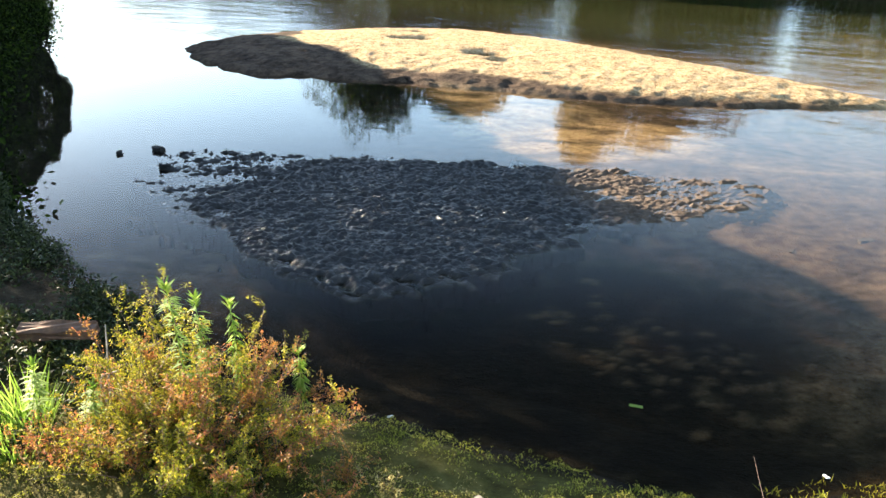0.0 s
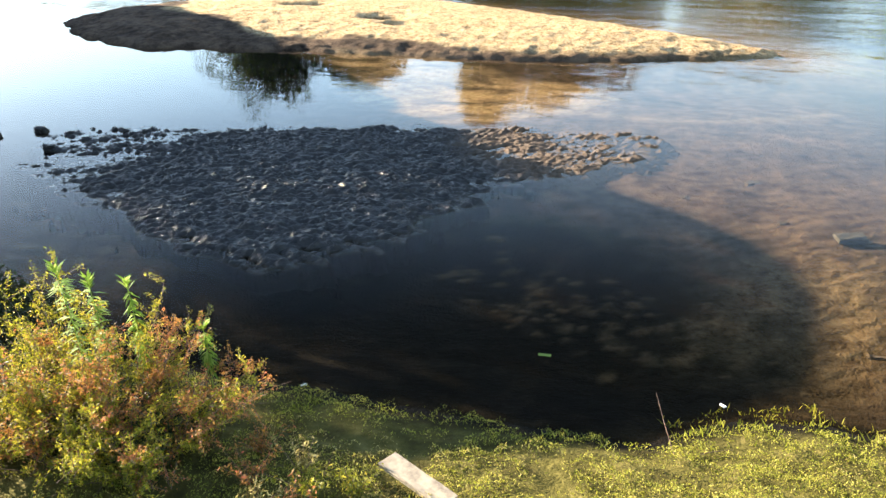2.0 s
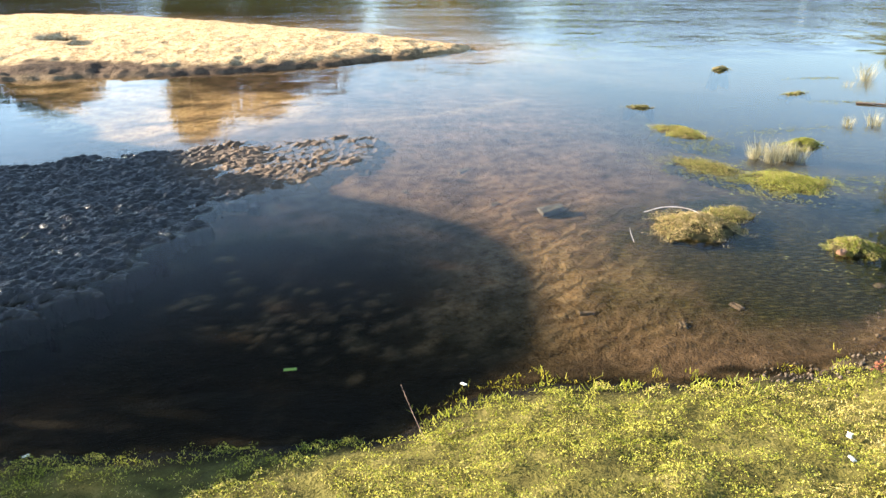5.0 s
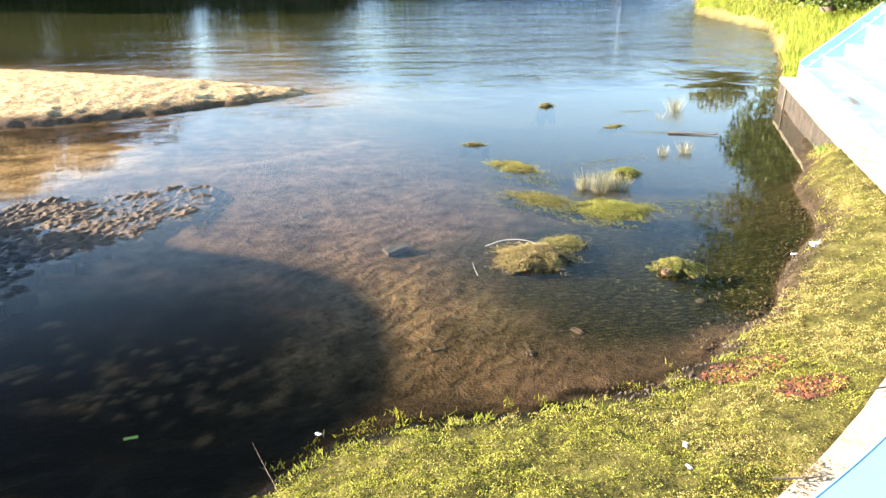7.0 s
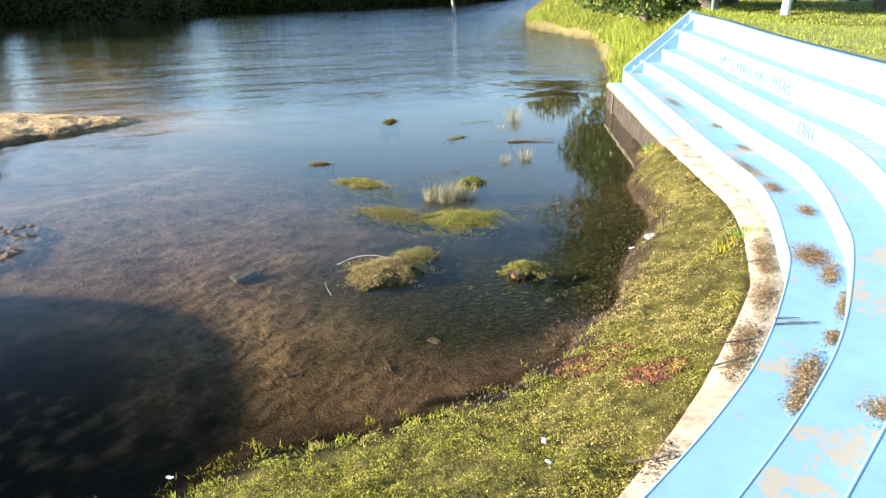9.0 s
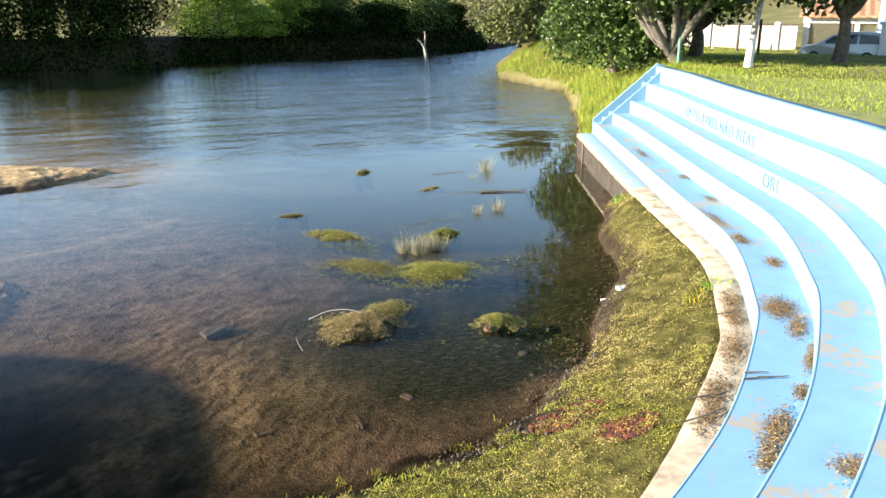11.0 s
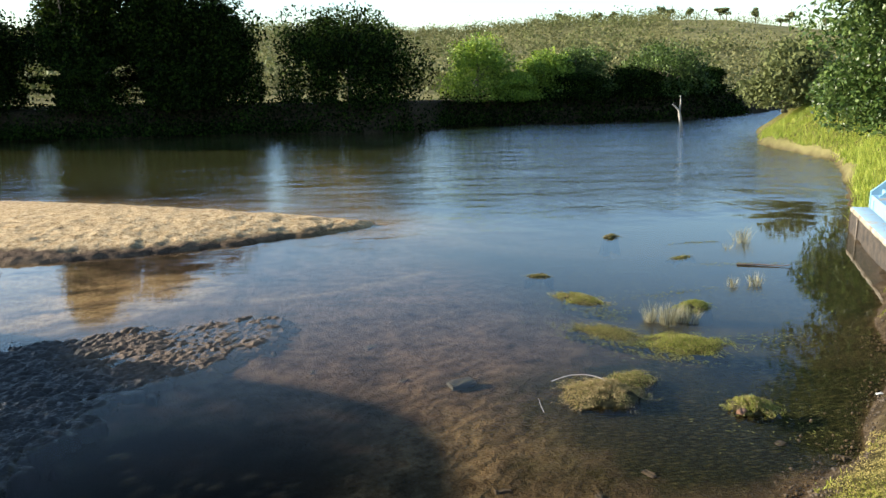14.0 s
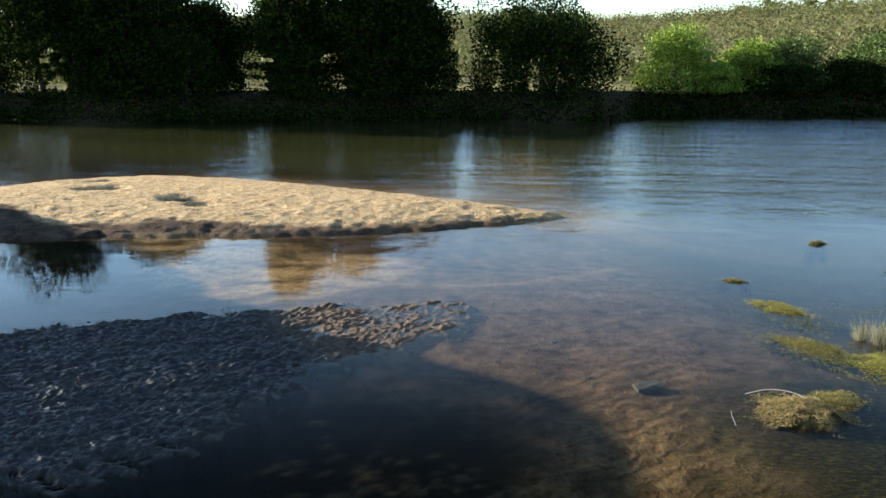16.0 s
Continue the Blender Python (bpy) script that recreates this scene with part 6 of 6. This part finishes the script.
WHITEWASH = simple("whitewash", [(0.3, (0.62, 0.6, 0.56)), (0.7, (0.8, 0.79, 0.76))], 3, 0.85, 0.3, 40, 0.006)
STREET_PLASTER = simple("street_plaster", [(0.3, (0.34, 0.27, 0.21)), (0.5, (0.52, 0.45, 0.37)), (0.75, (0.66, 0.6, 0.52))], 1.4, 0.9, 0.3, 40, 0.006)
CREAM = simple("cream_plaster", [(0.3, (0.5, 0.46, 0.3)), (0.7, (0.62, 0.58, 0.42))], 3, 0.85, 0.3, 40, 0.006)
ROOF_TILE = simple("roof_tile", [(0.3, (0.28, 0.12, 0.06)), (0.7, (0.45, 0.22, 0.12))], 5, 0.85, 0.4, 30, 0.01)
BLUE_POST = simple("blue_post_paint", [(0.3, (0.3, 0.5, 0.65)), (0.7, (0.4, 0.6, 0.72))], 5, 0.6, 0.2, 30, 0.004)
POST_GREEN = simple("green_post_paint", [(0.3, (0.06, 0.16, 0.1)), (0.7, (0.12, 0.26, 0.17))], 5, 0.6, 0.2, 30, 0.004)
DARK_POST = simple("dark_post", [(0.3, (0.03, 0.03, 0.03)), (0.7, (0.07, 0.065, 0.06))], 5, 0.7, 0.2, 30, 0.004)
CAR_PAINT = simple("silver_car_paint", [(0.3, (0.3, 0.33, 0.36)), (0.7, (0.36, 0.39, 0.42))], 2, 0.3, 0.0, 30, 0.001, 0.7)
CAR_GLASS = simple("dark_car_glass", [(0.3, (0.01, 0.012, 0.015)), (0.7, (0.02, 0.022, 0.026))], 2, 0.08, 0.0, 30, 0.001)
RUBBER = simple("tyre_rubber", [(0.3, (0.015, 0.015, 0.015)), (0.7, (0.03, 0.03, 0.03))], 8, 0.8, 0.3, 60, 0.003)
RIM = simple("wheel_rim", [(0.3, (0.4, 0.4, 0.42)), (0.7, (0.5, 0.5, 0.52))], 4, 0.35, 0.0, 30, 0.001, 0.9)


def build_car():
    root = new("car")
    root.matrix_world = street_frame(0.0, 0.0, 0.05)
    tagged(root, "silver compact van parked on the street", "car")
    # side outline, nose towards -x
    low = [(-2.05, 0.32), (-2.1, 0.62), (-1.95, 0.82), (-1.2, 0.98), (-0.45, 1.48), (0.1, 1.63), (1.2, 1.66), (1.85, 1.58), (2.02, 1.1), (2.08, 0.7), (2.05, 0.32)]
    bm = bmesh.new()
    rings = []
    for y, inset in ((-0.84, 0.06), (-0.78, 0.0), (0.78, 0.0), (0.84, 0.06)):
        rings.append([bm.verts.new((x * (1 - inset * 0.3), y * (1.0 if z < 1.0 else 0.88), z - inset * (1 if z > 1 else 0.3))) for x, z in low])
    for r0, r1 in zip(rings, rings[1:]):
        for q in range(len(low)):
            bm.faces.new((r0[q], r0[(q + 1) % len(low)], r1[(q + 1) % len(low)], r1[q]))
    bm.faces.new(rings[0])
    bm.faces.new(rings[-1][::-1])
    bmesh.ops.recalc_face_normals(bm, faces=bm.faces)
    bmesh.ops.bevel(bm, geom=[e for e in bm.edges if e.calc_face_angle(0) > 0.5], offset=0.04, segments=2, affect="EDGES")
    part("body", bm, CAR_PAINT, root, smooth=False)
    for side in (-1, 1):
        for pts in ([(-0.95, 1.02), (-0.4, 1.42), (-0.1, 1.46), (-0.1, 1.02)], [(-0.02, 1.02), (-0.02, 1.48), (0.75, 1.52), (0.75, 1.02)], [(0.85, 1.02), (0.85, 1.52), (1.7, 1.48), (1.85, 1.05)]):
            bm = bmesh.new()
            f = [bm.verts.new((x, side * (0.855 - 0.11 * max(0, z - 1.0)), z)) for x, z in pts]
            g = [bm.verts.new((v.co.x, v.co.y - side * 0.03, v.co.z)) for v in f]
            bm.faces.new(f)
            bm.faces.new(g[::-1])
            for q in range(len(f)):
                bm.faces.new((f[q], g[q], g[(q + 1) % len(f)], f[(q + 1) % len(f)]))
            bmesh.ops.recalc_face_normals(bm, faces=bm.faces)
            part("side_window", bm, CAR_GLASS, root, "dark tinted side window")
        bm = box(bmesh.new(), -0.95, -0.8, side * 0.88 - 0.08, side * 0.88 + 0.08, 1.0, 1.13, None, 0.02)
        part("mirror", bm, CAR_PAINT, root)
        for x in (-1.3, 1.3):
            bm = bmesh.new()
            bmesh.ops.create_cone(bm, cap_ends=True, segments=28, radius1=0.31, radius2=0.31, depth=0.2)
            bmesh.ops.rotate(bm, verts=bm.verts, matrix=Matrix.Rotation(radians(90), 3, "X"))
            bmesh.ops.translate(bm, verts=bm.verts, vec=(x, side * 0.78, 0.31))
            w = part("wheel", bm, RUBBER, root, "black tyre")
            bm = bmesh.new()
            bmesh.ops.create_cone(bm, cap_ends=True, segments=24, radius1=0.2, radius2=0.18, depth=0.06)
            bmesh.ops.rotate(bm, verts=bm.verts, matrix=Matrix.Rotation(radians(90), 3, "X"))
            bmesh.ops.translate(bm, verts=bm.verts, vec=(x, side * 0.87, 0.31))
            part("rim", bm, RIM, w, "grey metal rim")


build_car()


def build_house():
    root = new("house")
    root.matrix_world = street_frame(3.0, 4.5)
    tagged(root, "low white house with a tiled porch roof", "house")
    # local x: to the right along the front, y: away from the river
    part("wall", box(bmesh.new(), -5.2, 9, 3.0, 3.25, 0, 3.0), CREAM, root, "cream plastered porch wall")
    part("side_wall", box(bmesh.new(), -5.2, -4.95, 0.0, 3.0, 0, 2.9), WHITEWASH, root)
    part("low_wall", box(bmesh.new(), -5.0, 9, -0.08, 0.08, 0, 0.75, None, 0.01), WHITEWASH, root)
    part("beam", box(bmesh.new(), -5.25, 9.2, -0.12, 0.12, 2.05, 2.5, None, 0.01), WHITEWASH, root)
    for x in (-5.0, -2.3, 0.4, 3.1, 5.8):
        part("column", box(bmesh.new(), x - 0.13, x + 0.13, -0.13, 0.13, 0.7, 2.1, None, 0.012), WHITEWASH, root)
    bar = np_mesh("railing_bar", *tube_np([[(0, 0, 0.72, 0.012), (0, 0, 2.06, 0.012)]], 5))
    bar.materials.append(CREAM)
    x = -4.8
    while x < 5.7:
        put("railing_bar", bar, None, root).location = (x, 0, 0)
        x += 0.14
    bm = bmesh.new()
    n = 60
    rows = [[bm.verts.new((-5.5 + 15 * i / n, y, z + 0.05 * (i % 2))) for i in range(n + 1)] for y, z in ((-0.6, 2.48), (3.4, 3.5), (7.5, 2.6))]
    under = [[bm.verts.new((v.co.x, v.co.y, v.co.z - 0.12)) for v in r] for r in rows]
    for r0, r1 in zip(rows, rows[1:]):
        for i in range(n):
            bm.faces.new((r0[i], r0[i + 1], r1[i + 1], r1[i]))
    for i in range(n):
        bm.faces.new((under[0][i], under[0][i + 1], rows[0][i + 1], rows[0][i]))
    part("roof", bm, ROOF_TILE, root, "orange clay tile roof")
    part("gable_house", box(bmesh.new(), -4.5, -0.8, 8, 12, 0, 4.2, None, 0.02), WHITEWASH, root)


build_house()


def posts_and_walls():
    w = new("boundary_wall")
    w.matrix_world = street_frame(-9, 4.0)
    tagged(w, "sunlit stained cream boundary wall along the street", "wall")
    part("panel", box(bmesh.new(), -3, 6.5, -0.1, 0.1, 0, 1.9, None, 0.01), STREET_PLASTER, w)
    part("coping", box(bmesh.new(), -3, 6.5, -0.15, 0.15, 1.9, 2.0, None, 0.01), CONCRETE, w)
    for k in range(3):
        part("pier", box(bmesh.new(), -2.8 + 4 * k, -2.5 + 4 * k, -0.18, 0.18, 0, 2.1, None, 0.01), WHITEWASH, w)
    for nm, a, b, h, r, mat_, lab in (("gate_pillar", 2.0, -1.6, 2.15, 0.22, WHITEWASH, "white painted gate pillar"), ("porch_post", 1.9, 3.6, 3.3, 0.16, BLUE_POST, "light blue painted post")):
        bm = box(bmesh.new(), -r, r, -r, r, 0, h, None, 0.02)
        box(bm, -r - 0.05, r + 0.05, -r - 0.05, r + 0.05, h, h + 0.08, None, 0.01)
        ob = part(nm, bm, mat_)
        ob.matrix_world = street_frame(a, b)
        tagged(ob, lab, "pillar")
    for x, y, z, h, mat_, lab in ((37.85, 32.9, 2.2, 2.3, DARK_POST, "dark iron post by the street"), (35.8, 29.7, 2.3, 2.3, DARK_POST, "dark iron post by the street"), (38.6, 35.4, 2.2, 2.0, WHITEWASH, "white post by the street"),
                                  (26.95, 26.55, 2.6, 2.2, POST_GREEN, "green painted post beside the tree")):
        V, F = tube_np([[(0, 0, -0.2, 0.075), (0, 0, h, 0.07)]], 10)
        ob = put("post", np_mesh("post", V, F, True), mat_)
        ob.location = (x, y, z)
        tagged(ob, lab, "post")


posts_and_walls()


def white_trunk_tree():
    root = new("tree")
    root.location = (28.85, 24.36, 2.55)
    tagged(root, "slender bare-limbed tree with a whitewashed foot", "tree")
    low = [(0, 0, -0.2, 0.2), (0.06, 0, 0.7, 0.17), (0.14, 0, 1.55, 0.16)]
    V, F = tube_np([low], 10)
    put("whitewashed_foot", np_mesh("whitewashed_foot", V, F, True), WHITEWASH, root, "whitewashed lower trunk")
    up = [(0.14, 0, 1.5, 0.15), (0.32, 0, 2.6, 0.14), (0.5, 0, 3.4, 0.13)]
    l1 = [(0.5, 0, 3.35, 0.11), (0.35, 0.1, 4.2, 0.09), (0.2, 0.2, 5.2, 0.07), (0.3, 0.3, 6.6, 0.04)]
    l2 = [(0.5, 0, 3.35, 0.1), (0.95, -0.1, 4.2, 0.08), (1.35, -0.2, 5.0, 0.07), (1.6, -0.3, 6.4, 0.04)]
    V, F = tube_np([up, l1, l2], 9)
    put("trunk", np_mesh("trunk", V, F, True), DEADWOOD, root)
    rng = np.random.default_rng(5)
    P = crown_points(rng, lobes(rng, (0.9, 0, 7.2), (2.2, 2.2, 1.2), 14), 2500)
    V, F = leaf_quads(rng, P, 0.22, 0, 0.5)
    put("crown", np_mesh("crown", V, F), LEAF_MANGO, root)


white_trunk_tree()


def ridge_trees():
    for n in range(16):
        az = radians(18 + 1.3 * n + 0.5 * math.sin(n * 2.3))
        r = 385 + 8 * math.sin(n * 1.7)
        x, y = r * math.sin(az), r * math.cos(az)
        make_tree("tree", (x, y, ground_z(x, y) - 0.3), 5 + 2.5 * abs(math.sin(n * 1.3)), 5 + 2 * abs(math.cos(n * 2.1)), 0.9, 420, LEAF_OLIVE, 400 + n, "small tree on the hill's ridge", trunk=0.25, fork=0.4, low=0.35, lobe_count=10)["group"] = "trees on the ridge"


ridge_trees()


for k, (x, y, sx, sy) in enumerate([(2.73, 9.42, 0.22, 0.09), (1.63, 15.3, 0.3, 0.14), (3.9, 8.9, 0.16, 0.1), (4.8, 9.3, 0.2, 0.1), (7.6, 9.0, 0.25, 0.16), (7.1, 9.7, 0.18, 0.12), (2.0, 13.4, 0.18, 0.1), (0.4, 14.2, 0.2, 0.1), (-0.7, 17.9, 0.22, 0.12)]):
    slab("sunken_clod", x, y, ground_z(x, y) - 0.005, sx, sy, 0.05, 37 * k, CLOD, "brown clod of mud lying on the river bed", "clod", (0, 0), 0.012, 60 + k)["group"] = "clods on the river bed"
